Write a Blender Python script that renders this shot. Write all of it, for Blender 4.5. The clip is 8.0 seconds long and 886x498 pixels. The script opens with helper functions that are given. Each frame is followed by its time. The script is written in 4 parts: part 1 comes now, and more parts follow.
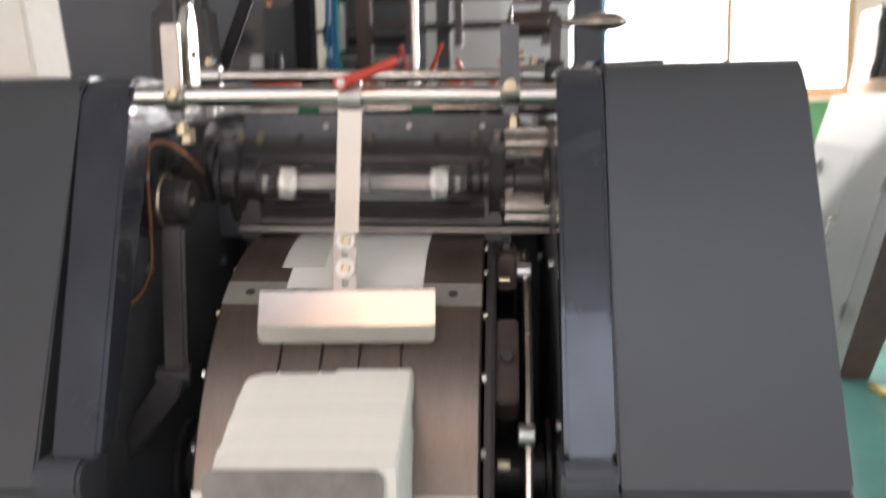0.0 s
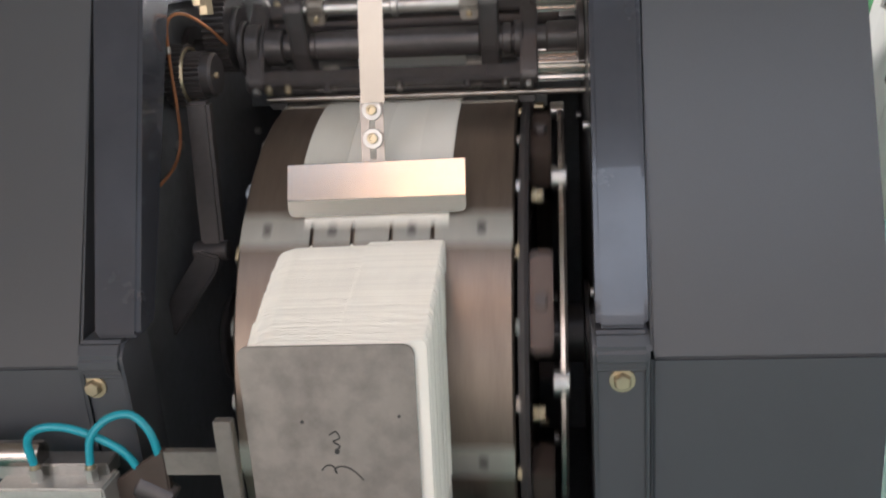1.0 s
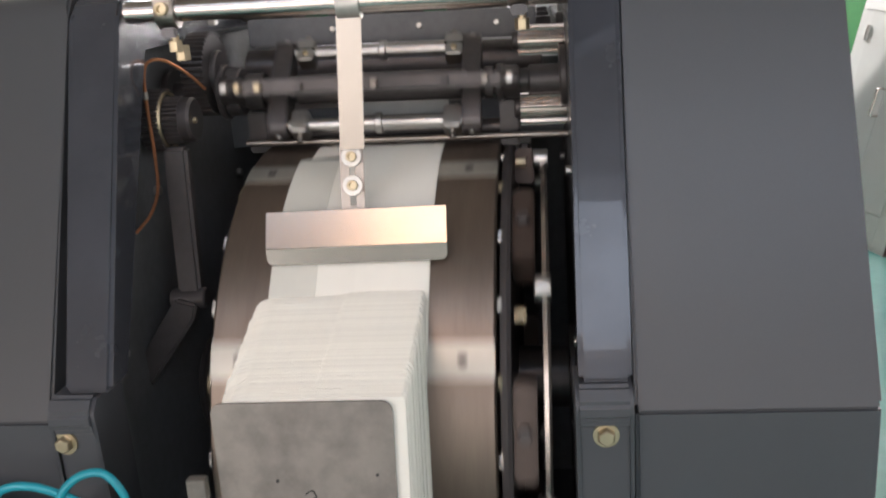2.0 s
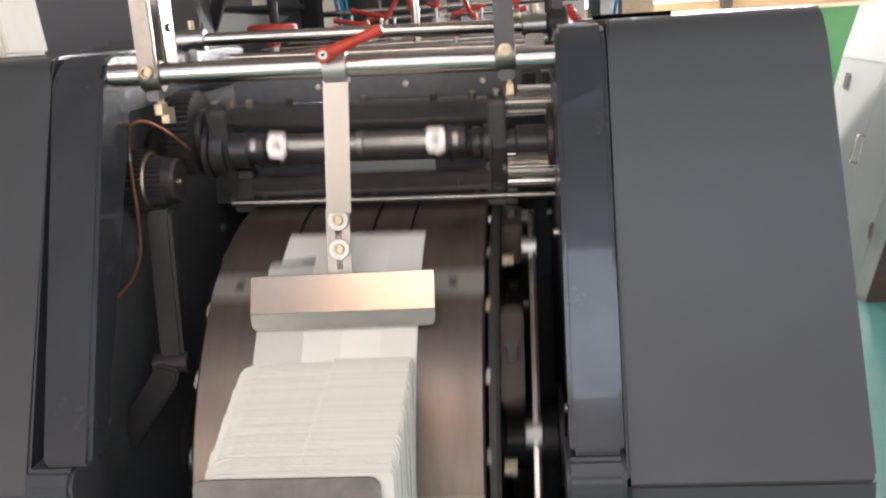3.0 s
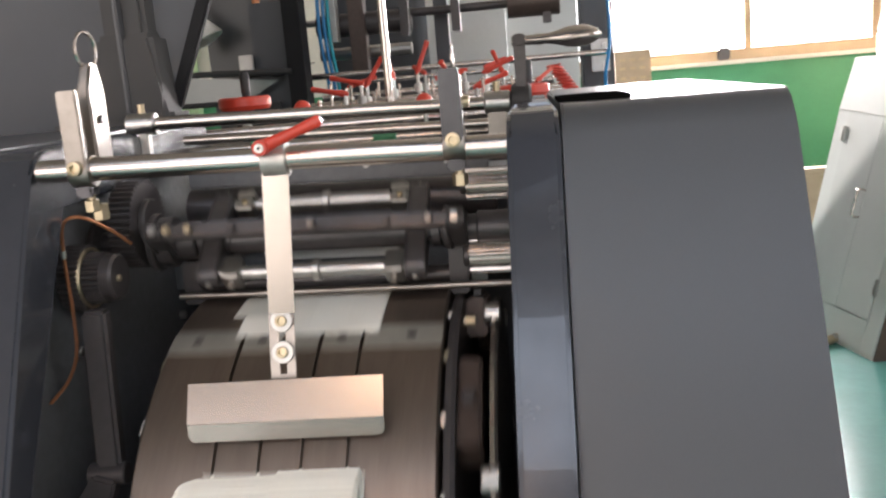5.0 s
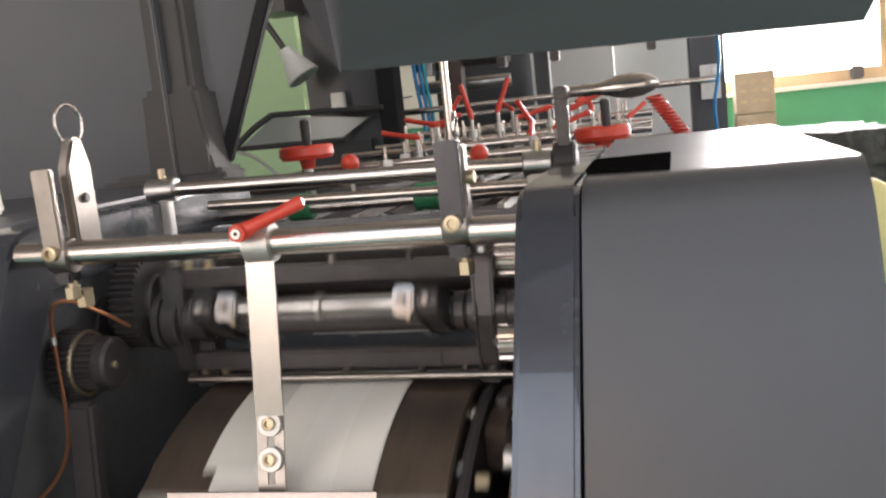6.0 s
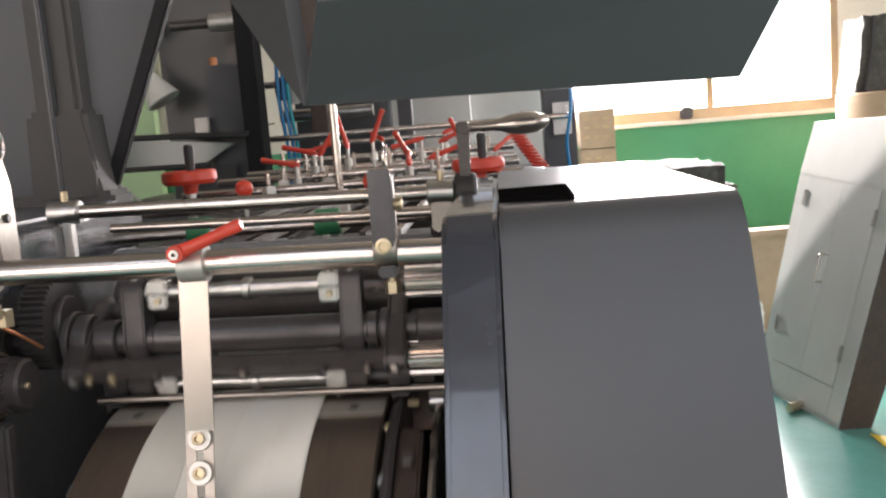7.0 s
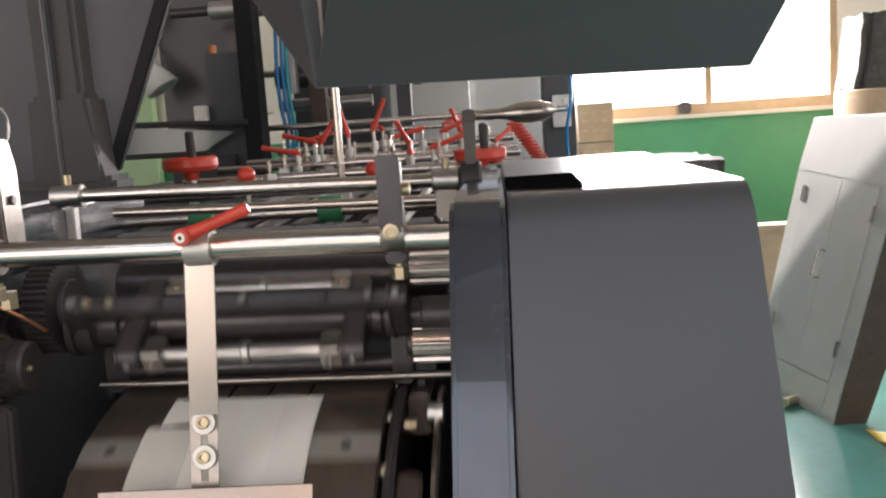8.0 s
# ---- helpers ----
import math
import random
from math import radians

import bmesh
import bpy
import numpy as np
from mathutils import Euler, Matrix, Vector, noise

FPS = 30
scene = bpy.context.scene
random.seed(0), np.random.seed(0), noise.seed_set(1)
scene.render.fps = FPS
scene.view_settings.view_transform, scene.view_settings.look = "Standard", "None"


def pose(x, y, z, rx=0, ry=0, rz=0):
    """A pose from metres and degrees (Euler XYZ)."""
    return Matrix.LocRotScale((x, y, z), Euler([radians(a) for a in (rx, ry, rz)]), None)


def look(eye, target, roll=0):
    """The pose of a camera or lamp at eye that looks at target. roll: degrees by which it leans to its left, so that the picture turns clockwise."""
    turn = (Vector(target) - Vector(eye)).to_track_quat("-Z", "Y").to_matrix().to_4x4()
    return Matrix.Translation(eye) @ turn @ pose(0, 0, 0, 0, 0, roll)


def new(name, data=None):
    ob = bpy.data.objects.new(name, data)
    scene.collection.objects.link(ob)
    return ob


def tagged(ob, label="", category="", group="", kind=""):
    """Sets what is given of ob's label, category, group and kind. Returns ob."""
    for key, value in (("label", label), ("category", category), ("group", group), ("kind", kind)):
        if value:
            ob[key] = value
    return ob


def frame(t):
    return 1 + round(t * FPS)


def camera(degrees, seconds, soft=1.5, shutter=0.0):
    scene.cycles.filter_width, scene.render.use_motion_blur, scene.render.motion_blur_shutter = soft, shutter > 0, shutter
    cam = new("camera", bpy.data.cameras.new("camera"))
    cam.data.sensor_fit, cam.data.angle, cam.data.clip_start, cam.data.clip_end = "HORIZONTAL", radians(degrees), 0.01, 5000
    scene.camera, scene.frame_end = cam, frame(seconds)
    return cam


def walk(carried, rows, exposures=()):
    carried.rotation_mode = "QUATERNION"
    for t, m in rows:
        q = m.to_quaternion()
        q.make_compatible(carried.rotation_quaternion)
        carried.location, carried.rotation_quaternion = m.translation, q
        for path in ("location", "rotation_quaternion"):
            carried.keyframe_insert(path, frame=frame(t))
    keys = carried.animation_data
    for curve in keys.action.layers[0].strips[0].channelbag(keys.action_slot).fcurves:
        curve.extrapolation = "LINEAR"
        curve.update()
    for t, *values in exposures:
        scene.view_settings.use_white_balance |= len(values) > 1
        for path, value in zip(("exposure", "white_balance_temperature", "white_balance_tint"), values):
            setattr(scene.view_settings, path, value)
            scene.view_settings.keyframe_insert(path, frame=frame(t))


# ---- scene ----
cam = camera(52.0, 8.0, 2.2, 0.4)
PATH = [
    (0, (0.235, -1.344, 1.19), (0.106, 0.63, 0.899), -1.3),
    (0.1, (0.258, -1.357, 1.196), (0.074, 0.594, 0.795), -1.7),
    (0.2, (0.253, -1.329, 1.197), (0.038, 0.591, 0.679), -3.1),
    (0.3, (0.245, -1.329, 1.207), (0.02, 0.575, 0.639), -3.7),
    (0.5, (0.256, -1.328, 1.202), (0.0, 0.57, 0.626), -4.2),
    (1, (0.266, -1.312, 1.206), (0.013, 0.579, 0.605), -4.1),
    (1.5, (0.267, -1.302, 1.218), (0.037, 0.599, 0.64), -4.3),
    (2, (0.277, -1.282, 1.228), (0.048, 0.628, 0.682), -4.1),
    (3.5, (0.268, -1.254, 1.276), (0.099, 0.69, 0.838), -4.0),
    (4, (0.271, -1.251, 1.285), (0.099, 0.697, 0.868), -4.5),
    (4.5, (0.279, -1.247, 1.296), (0.1, 0.706, 0.903), -4.8),
    (4.7, (0.298, -1.225, 1.297), (0.121, 0.729, 0.912), -4.8),
    (5.8, (0.463, -0.962, 1.337), (0.029, 0.967, 1.034), -5.8),
    (6, (0.47, -0.957, 1.346), (-0.01, 0.962, 1.051), -6.2),
    (6.2, (0.474, -0.958, 1.363), (-0.01, 0.964, 1.094), -6.8),
    (6.5, (0.465, -0.993, 1.375), (0.093, 0.96, 1.153), -6.6),
    (6.8, (0.413, -1.036, 1.376), (0.217, 0.94, 1.139), -5.8),
    (7, (0.389, -1.059, 1.36), (0.254, 0.918, 1.094), -4.6),
    (7.5, (0.381, -1.063, 1.36), (0.27, 0.914, 1.078), -4.1),
    (8, (0.374, -1.059, 1.353), (0.249, 0.917, 1.071), -3.9),
]
walk(cam, [(t, look(eye, target, roll)) for t, eye, target, roll in PATH], [(0.0, 0.03, 6350, 15), (1.5, 0.07, 6350, 15), (3.5, 0.17, 6350, 14), (4.5, 0.19, 6350, 14), (5.8, 0.17, 6450, 15), (6.3, 0.28, 6500, 15), (6.7, 0.25, 6500, 15), (7.2, -0.02, 6500, 15), (7.6, -0.12, 6500, 15), (8.0, -0.12, 6500, 15)])

# ---- world, sun, window light ----
world = bpy.data.worlds.new("world")
scene.world = world
world.use_nodes = True
wn = world.node_tree.nodes
sky = wn.new("ShaderNodeTexSky")
sky.sky_type, sky.sun_disc = "NISHITA", False
sky.sun_elevation, sky.sun_rotation = radians(25.2), radians(-29.8)
world.node_tree.links.new(sky.outputs[0], wn["Background"].inputs[0])
wn["Background"].inputs[1].default_value = 0.12

sun_data = bpy.data.lights.new("sun", "SUN")
sun_data.energy, sun_data.angle, sun_data.color = 5.0, radians(0.5), (1.0, 0.94, 0.85)
sun = new("sun", sun_data)
sun.matrix_world = look((0, 0, 6), Vector((0, 0, 6)) + Vector((0.45, -0.785, -0.425)))


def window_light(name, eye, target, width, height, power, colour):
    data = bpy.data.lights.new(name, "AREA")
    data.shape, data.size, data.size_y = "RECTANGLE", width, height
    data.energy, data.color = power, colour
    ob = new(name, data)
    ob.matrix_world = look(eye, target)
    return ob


window_light("window_light_back", (1.85, 6.12, 1.95), (1.85, 0, 1.95), 2.1, 1.2, 575, (1.0, 0.97, 0.94))
# front, corner and side windows are unseen, added as fill on the machine
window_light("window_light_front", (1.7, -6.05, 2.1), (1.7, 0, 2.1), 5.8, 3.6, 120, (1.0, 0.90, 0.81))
window_light("window_light_corner", (-3.1, -6.05, 2.1), (-3.1, 0, 2.1), 3.0, 3.6, 135, (1.0, 0.88, 0.79))
window_light("window_light_side", (5.05, 0.5, 2.55), (0, 0.5, 2.55), 6.0, 1.8, 115, (1.0, 0.95, 0.91))
window_light("rooflight", (0.5, -3.4, 4.25), (0.5, -3.399, 0), 5.0, 1.5, 75, (0.80, 0.89, 1.0))

# ---- materials ----


def material(name, colour, rough=0.5, metal=0.0, grain=60.0, vary=0.12, bump=0.0, stain=0.0, stain_scale=4.0,
             coat=0.0, relief=0.001, detail=5.0, stretch=(1, 1, 1), rough_vary=0.1, transmission=0.0, alpha=1.0, emit=None):
    m = bpy.data.materials.new(name)
    m.use_nodes = True
    nt = m.node_tree
    b = nt.nodes["Principled BSDF"]
    link = nt.links.new
    co = nt.nodes.new("ShaderNodeTexCoord")
    mp = nt.nodes.new("ShaderNodeMapping")
    mp.inputs["Scale"].default_value = stretch
    link(co.outputs["Object"], mp.inputs[0])
    fine = nt.nodes.new("ShaderNodeTexNoise")
    fine.inputs["Scale"].default_value, fine.inputs["Detail"].default_value = grain, detail
    link(mp.outputs[0], fine.inputs["Vector"])
    big = nt.nodes.new("ShaderNodeTexNoise")
    big.inputs["Scale"].default_value, big.inputs["Detail"].default_value = stain_scale, 6
    big.inputs["Roughness"].default_value = 0.65
    link(mp.outputs[0], big.inputs["Vector"])
    mixed = nt.nodes.new("ShaderNodeMix")
    mixed.data_type = "RGBA"
    dark = [c * (1 - vary) for c in colour]
    light = [min(1, c * (1 + vary)) for c in colour]
    mixed.inputs[6].default_value, mixed.inputs[7].default_value = (*dark, 1), (*light, 1)
    link(fine.outputs["Fac"], mixed.inputs[0])
    out = mixed.outputs[2]
    if stain:
        ramp = nt.nodes.new("ShaderNodeMapRange")
        ramp.inputs["From Min"].default_value, ramp.inputs["From Max"].default_value = 0.42, 0.68
        ramp.inputs["To Min"].default_value, ramp.inputs["To Max"].default_value = 0.0, stain
        link(big.outputs["Fac"], ramp.inputs["Value"])
        m2 = nt.nodes.new("ShaderNodeMix")
        m2.data_type = "RGBA"
        m2.inputs[7].default_value = (*[c * 0.45 for c in colour], 1)
        link(ramp.outputs[0], m2.inputs[0])
        link(out, m2.inputs[6])
        out = m2.outputs[2]
    info = nt.nodes.new("ShaderNodeObjectInfo")
    hsv = nt.nodes.new("ShaderNodeHueSaturation")
    rnd = nt.nodes.new("ShaderNodeMapRange")
    rnd.inputs["To Min"].default_value, rnd.inputs["To Max"].default_value = 0.95, 1.05
    link(info.outputs["Random"], rnd.inputs["Value"])
    link(rnd.outputs[0], hsv.inputs["Value"])
    link(out, hsv.inputs["Color"])
    link(hsv.outputs[0], b.inputs["Base Color"])
    rr = nt.nodes.new("ShaderNodeMapRange")
    rr.inputs["To Min"].default_value = max(0.02, rough - rough_vary)
    rr.inputs["To Max"].default_value = min(1, rough + rough_vary)
    link(big.outputs["Fac"], rr.inputs["Value"])
    link(rr.outputs[0], b.inputs["Roughness"])
    b.inputs["Metallic"].default_value = metal
    b.inputs["Coat Weight"].default_value = coat
    b.inputs["Transmission Weight"].default_value = transmission
    b.inputs["Alpha"].default_value = alpha
    if bump:
        bp = nt.nodes.new("ShaderNodeBump")
        bp.inputs["Strength"].default_value, bp.inputs["Distance"].default_value = bump, relief
        link(fine.outputs["Fac"], bp.inputs["Height"])
        link(bp.outputs[0], b.inputs["Normal"])
    if emit:
        b.inputs["Emission Color"].default_value = (*emit[0], 1)
        b.inputs["Emission Strength"].default_value = emit[1]
    return m


GREY = material("grey_textured_paint", (0.065, 0.068, 0.072), 0.34, 0, 700, 0.10, 0.12, 0.08, 3, rough_vary=0.06)
GREY_DARK = material("dark_grey_paint", (0.060, 0.064, 0.072), 0.45, 0, 700, 0.08, 0.2, 0.15, 3)
GREY_MATT = material("matt_dark_grey_paint", (0.088, 0.086, 0.084), 0.6, 0, 700, 0.08, 0.05, 0.15, 3)
GREY_MATT.node_tree.nodes["Principled BSDF"].inputs["Specular IOR Level"].default_value = 0.12
GLOSS = material("glossy_dark_enamel", (0.042, 0.046, 0.056), 0.24, 0, 10, 0.14, 0.5, 0.3, 9, relief=0.006, detail=1.6, coat=0.6, rough_vary=0.12)
CHROME = material("polished_steel", (0.60, 0.55, 0.51), 0.25, 1, 30, 0.06, 0.0, 0.2, 12, stretch=(0.3, 6, 6))
STEEL = material("machined_steel", (0.55, 0.54, 0.52), 0.32, 1, 120, 0.12, 0.0, 0.3, 20)
SATIN = material("satin_sheet_steel", (0.40, 0.365, 0.33), 0.24, 1, 160, 0.05, 0.0, 0.10, 14, rough_vary=0.05)
DRUM = material("oiled_drum_steel", (0.215, 0.172, 0.140), 0.40, 0.85, 70, 0.14, 0.1, 0.25, 6, stretch=(6, 1, 1))
BAR = material("ground_bar_steel", (0.46, 0.45, 0.40), 0.38, 0.7, 80, 0.12, 0.1, 0.25, 14)
BLACK = material("black_oxide_steel", (0.078, 0.071, 0.071), 0.34, 0.3, 80, 0.25, 0.1, 0.3, 14)
FRAME = material("oily_black_frame", (0.13, 0.136, 0.142), 0.42, 0, 60, 0.25, 0.3, 0.3, 6)
BROWN = material("browned_steel_and_end_shade", (0.085, 0.062, 0.052), 0.42, 0.4, 60, 0.25, 0.2, 0.3, 16)
RED = material("red_plastic", (0.60, 0.055, 0.030), 0.38, 0, 120, 0.08, 0.05, 0.12, 30)
BRASS = material("brass", (0.54, 0.455, 0.31), 0.38, 0.9, 90, 0.15, 0.1, 0.25, 40)
COPPER = material("copper_tube", (0.55, 0.24, 0.12), 0.36, 0.8, 90, 0.15, 0.1, 0.3, 40)
TEAL = material("teal_air_hose", (0.010, 0.30, 0.38), 0.34, 0, 90, 0.08)
BLUE = material("blue_air_hose", (0.02, 0.22, 0.50), 0.35, 0, 90, 0.08)
PAPER = material("white_paper", (0.84, 0.83, 0.75), 0.6, 0, 300, 0.03, 0.08, 0.05, 12)
GLASSINE = material("thin_flap_paper", (0.64, 0.64, 0.57), 0.45, 0, 200, 0.06, 0.1, 0.1, 9)
PLATE = material("stained_zinc_plate", (0.24, 0.222, 0.20), 0.48, 0.45, 50, 0.14, 0.2, 0.55, 17)
ALLOY = material("cast_alloy", (0.58, 0.57, 0.54), 0.45, 0.8, 200, 0.1, 0.2, 0.2, 20)
INK = material("black_marker_ink", (0.03, 0.03, 0.03), 0.6)
RUBBER = material("black_rubber", (0.035, 0.035, 0.036), 0.55, 0, 200, 0.2, 0.2)
BELT = material("green_belt", (0.030, 0.20, 0.09), 0.5, 0, 200, 0.12, 0.2)
WALL_GREEN = material("green_wall_paint", (0.075, 0.335, 0.165), 0.5, 0, 40, 0.06, 0.2, 0.2, 2)
WALL_WHITE = material("cream_wall_paint", (0.78, 0.75, 0.66), 0.7, 0, 40, 0.05, 0.2, 0.12, 2)
CEIL = material("weathered_roof_sheet", (0.27, 0.235, 0.205), 0.8, 0, 30, 0.05, 0.1, 0.1, 1)
FLOOR = material("green_epoxy_floor", (0.08, 0.255, 0.22), 0.22, 0, 25, 0.10, 0.05, 0.3, 2.5, coat=0.3)
WOOD = material("pale_window_frame", (0.48, 0.34, 0.20), 0.5, 0, 40, 0.15, 0.2, 0.2, 10)
CARTON = material("brown_carton", (0.42, 0.31, 0.21), 0.8, 0, 80, 0.12, 0.3, 0.25, 8)
DARKSTEEL = material("dark_ground_steel", (0.075, 0.075, 0.08), 0.25, 1, 90, 0.12, 0.1, 0.3, 14)
PALEGREEN = material("pale_green_paint", (0.50, 0.70, 0.42), 0.6, 0, 40, 0.06, 0.1, 0.1, 3)
WARMWALL = material("brown_plaster", (0.36, 0.30, 0.25), 0.8, 0, 30, 0.08, 0.1, 0.2, 2)
# black without gloss, painted where an opening would be dark with shade
HOLE_SHADE = material("painted_hole_shade", (0.006, 0.006, 0.006), 0.95)
HOLE_SHADE.node_tree.nodes["Principled BSDF"].inputs["Specular IOR Level"].default_value = 0.0
WHITEBAG = material("white_plastic_bag", (0.80, 0.82, 0.78), 0.35, 0, 30, 0.08, 0.6, 0.1, 9)
STRIP = material("dull_steel_strip", (0.34, 0.31, 0.28), 0.40, 1, 90, 0.12, 0.1, 0.3, 14)
CABINET = material("light_grey_powder_coat", (0.60, 0.62, 0.61), 0.36, 0, 500, 0.05, 0.2, 0.10, 4)
WRAP = material("clear_plastic_wrap", (0.10, 0.098, 0.09), 0.75, 0, 26, 0.5, 0.9, 0.5, 12, relief=0.012)
WRAP.node_tree.nodes["Principled BSDF"].inputs["Specular IOR Level"].default_value = 0.08
SEAL = material("black_rubber_seal", (0.016, 0.016, 0.017), 0.6, 0, 200, 0.2, 0.2)
SEAL.node_tree.nodes["Principled BSDF"].inputs["Specular IOR Level"].default_value = 0.15
CLEAR = material("smoked_clear_acrylic", (0.20, 0.23, 0.22), 0.12, 0, 20, 0.05, 0.0, 0.08, 3)
YELLOW = material("yellow_sack_cloth", (0.72, 0.66, 0.30), 0.7, 0, 120, 0.1, 0.3, 0.1, 8)
TAPE_Y = material("yellow_tape", (0.75, 0.55, 0.03), 0.4, 0, 60, 0.1, 0, 0.2, 20)
WHITEP = material("white_panel", (0.70, 0.72, 0.70), 0.4, 0, 60, 0.05, 0, 0.1, 5)
# glow of the added panel, there only for warm reflections in steel
PANELGLOW = material("added_warm_glow", (0.9, 0.8, 0.7), 0.6, emit=((1.0, 0.62, 0.38), 9.0))
SKYGLOW = material("bright_hazy_outdoors", (0.9, 0.95, 1.0), 1.0, emit=((1.0, 0.99, 0.96), 4.0))

# ---- mesh helpers ----


def mesh_from(name, bm, mat, smooth=35, bevel=0.0):
    if bevel:
        bmesh.ops.bevel(bm, geom=list(bm.edges), offset=bevel, segments=2, affect="EDGES", clamp_overlap=True)
    bmesh.ops.recalc_face_normals(bm, faces=list(bm.faces))
    me = bpy.data.meshes.new(name)
    bm.to_mesh(me)
    bm.free()
    me.materials.append(mat)
    if smooth:
        for p in me.polygons:
            p.use_smooth = True
        me.set_sharp_from_angle(angle=radians(smooth))
    return me


def part(name, bm, mat, parent=None, label="", bevel=0.0, at=None, smooth=35):
    ob = new(name, mesh_from(name, bm, mat, smooth, bevel))
    if at is not None:
        ob.matrix_basis = at
    if parent is not None:
        ob.parent = parent
    if label:
        ob["label"] = label
    return ob


def thing(name, label, category, group="", kind="", at=None):
    ob = new(name)
    ob.empty_display_size = 0.05
    if at is not None:
        ob.matrix_basis = at
    return tagged(ob, label, category, group, kind)


def single(name, bm, mat, label, category, group="", kind="", bevel=0.0, at=None):
    return tagged(part(name, bm, mat, None, "", bevel, at), label, category, group, kind)


def add_box(bm, x0, x1, y0, y1, z0, z1, m=None):
    vs = [bm.verts.new((x, y, z)) for x in (x0, x1) for y in (y0, y1) for z in (z0, z1)]
    for f in ((0, 1, 3, 2), (4, 6, 7, 5), (0, 4, 5, 1), (2, 3, 7, 6), (0, 2, 6, 4), (1, 5, 7, 3)):
        bm.faces.new([vs[i] for i in f])
    if m is not None:
        bmesh.ops.transform(bm, matrix=m, verts=vs)
    return bm


def box(x0, x1, y0, y1, z0, z1, m=None):
    return add_box(bmesh.new(), x0, x1, y0, y1, z0, z1, m)


def add_lathe(bm, profile, n=32, m=None, closed=False):
    """Turns (x, r) pairs round the x axis."""
    rings = []
    for x, r in profile:
        rings.append([bm.verts.new((x, -r * math.sin(2 * math.pi * i / n), r * math.cos(2 * math.pi * i / n))) for i in range(n)])
    for a, b in zip(rings, rings[1:]):
        for i in range(n):
            bm.faces.new((a[i], a[(i + 1) % n], b[(i + 1) % n], b[i]))
    if not closed:
        bm.faces.new(rings[0])
        bm.faces.new(rings[-1])
    if m is not None:
        bmesh.ops.transform(bm, matrix=m, verts=[v for r in rings for v in r])
    return bm


def lathe(profile, n=32, m=None):
    return add_lathe(bmesh.new(), profile, n, m)


def rod(x0, x1, r, n=24, c=0.002, m=None):
    return lathe([(x0, r - c), (x0 + c, r), (x1 - c, r), (x1, r - c)], n, m)


def add_rod(bm, x0, x1, r, n=24, c=0.001, m=None):
    return add_lathe(bm, [(x0, r - c), (x0 + c, r), (x1 - c, r), (x1, r - c)], n, m)


def add_prism(bm, outline, d0, d1, axis="x", m=None):
    """Extrudes an outline (two coordinates in order of the other axes) along an axis."""
    def put(d, a, b):
        return {"x": (d, a, b), "y": (a, d, b), "z": (a, b, d)}[axis]
    lo = [bm.verts.new(put(d0, a, b)) for a, b in outline]
    hi = [bm.verts.new(put(d1, a, b)) for a, b in outline]
    n = len(outline)
    bm.faces.new(lo)
    bm.faces.new(hi)
    for i in range(n):
        bm.faces.new((lo[i], lo[(i + 1) % n], hi[(i + 1) % n], hi[i]))
    if m is not None:
        bmesh.ops.transform(bm, matrix=m, verts=lo + hi)
    return bm


def prism(outline, d0, d1, axis="x", m=None):
    return add_prism(bmesh.new(), outline, d0, d1, axis, m)


def tube(points, r, n=10, steps=8):
    """A round tube through points, smoothed."""
    ps = [Vector(p) for p in points]
    ext = [ps[0] * 2 - ps[1]] + ps + [ps[-1] * 2 - ps[-2]]
    path = []
    for i in range(1, len(ext) - 2):
        a, b, c, d = ext[i - 1:i + 3]
        for k in range(steps):
            t = k / steps
            path.append(0.5 * ((2 * b) + (c - a) * t + (2 * a - 5 * b + 4 * c - d) * t * t + (3 * b - a - 3 * c + d) * t ** 3))
    path.append(ps[-1])
    bm = bmesh.new()
    rings, up = [], Vector((0.3, 0.2, 0.93))
    for i, p in enumerate(path):
        d = (path[min(i + 1, len(path) - 1)] - path[max(i - 1, 0)]).normalized()
        s = d.cross(up)
        if s.length < 0.05:
            s = d.cross(Vector((1, 0, 0)))
        s.normalize()
        u = s.cross(d)
        up = u
        rings.append([bm.verts.new(p + r * (math.cos(2 * math.pi * k / n) * s + math.sin(2 * math.pi * k / n) * u)) for k in range(n)])
    for a, b in zip(rings, rings[1:]):
        for k in range(n):
            bm.faces.new((a[k], a[(k + 1) % n], b[(k + 1) % n], b[k]))
    bm.faces.new(rings[0])
    bm.faces.new(rings[-1])
    return bm


def rot(x=0, y=0, z=0):
    return pose(0, 0, 0, x, y, z)


def on_y():
    """Turns a lathe from the x axis to the -y axis (towards the viewer's side)."""
    return rot(0, 0, -90)


def on_z():
    return rot(0, -90, 0)


LEVEL = 1.15                                  # slope of the machine's cross shafts, degrees
YC, ZC, R = 0.234, 0.555, 0.430               # drum axis and radius


def cross(y, z):
    """Pose of a cross shaft through (0, y, z)."""
    return pose(0, y, z, 0, LEVEL, 0)


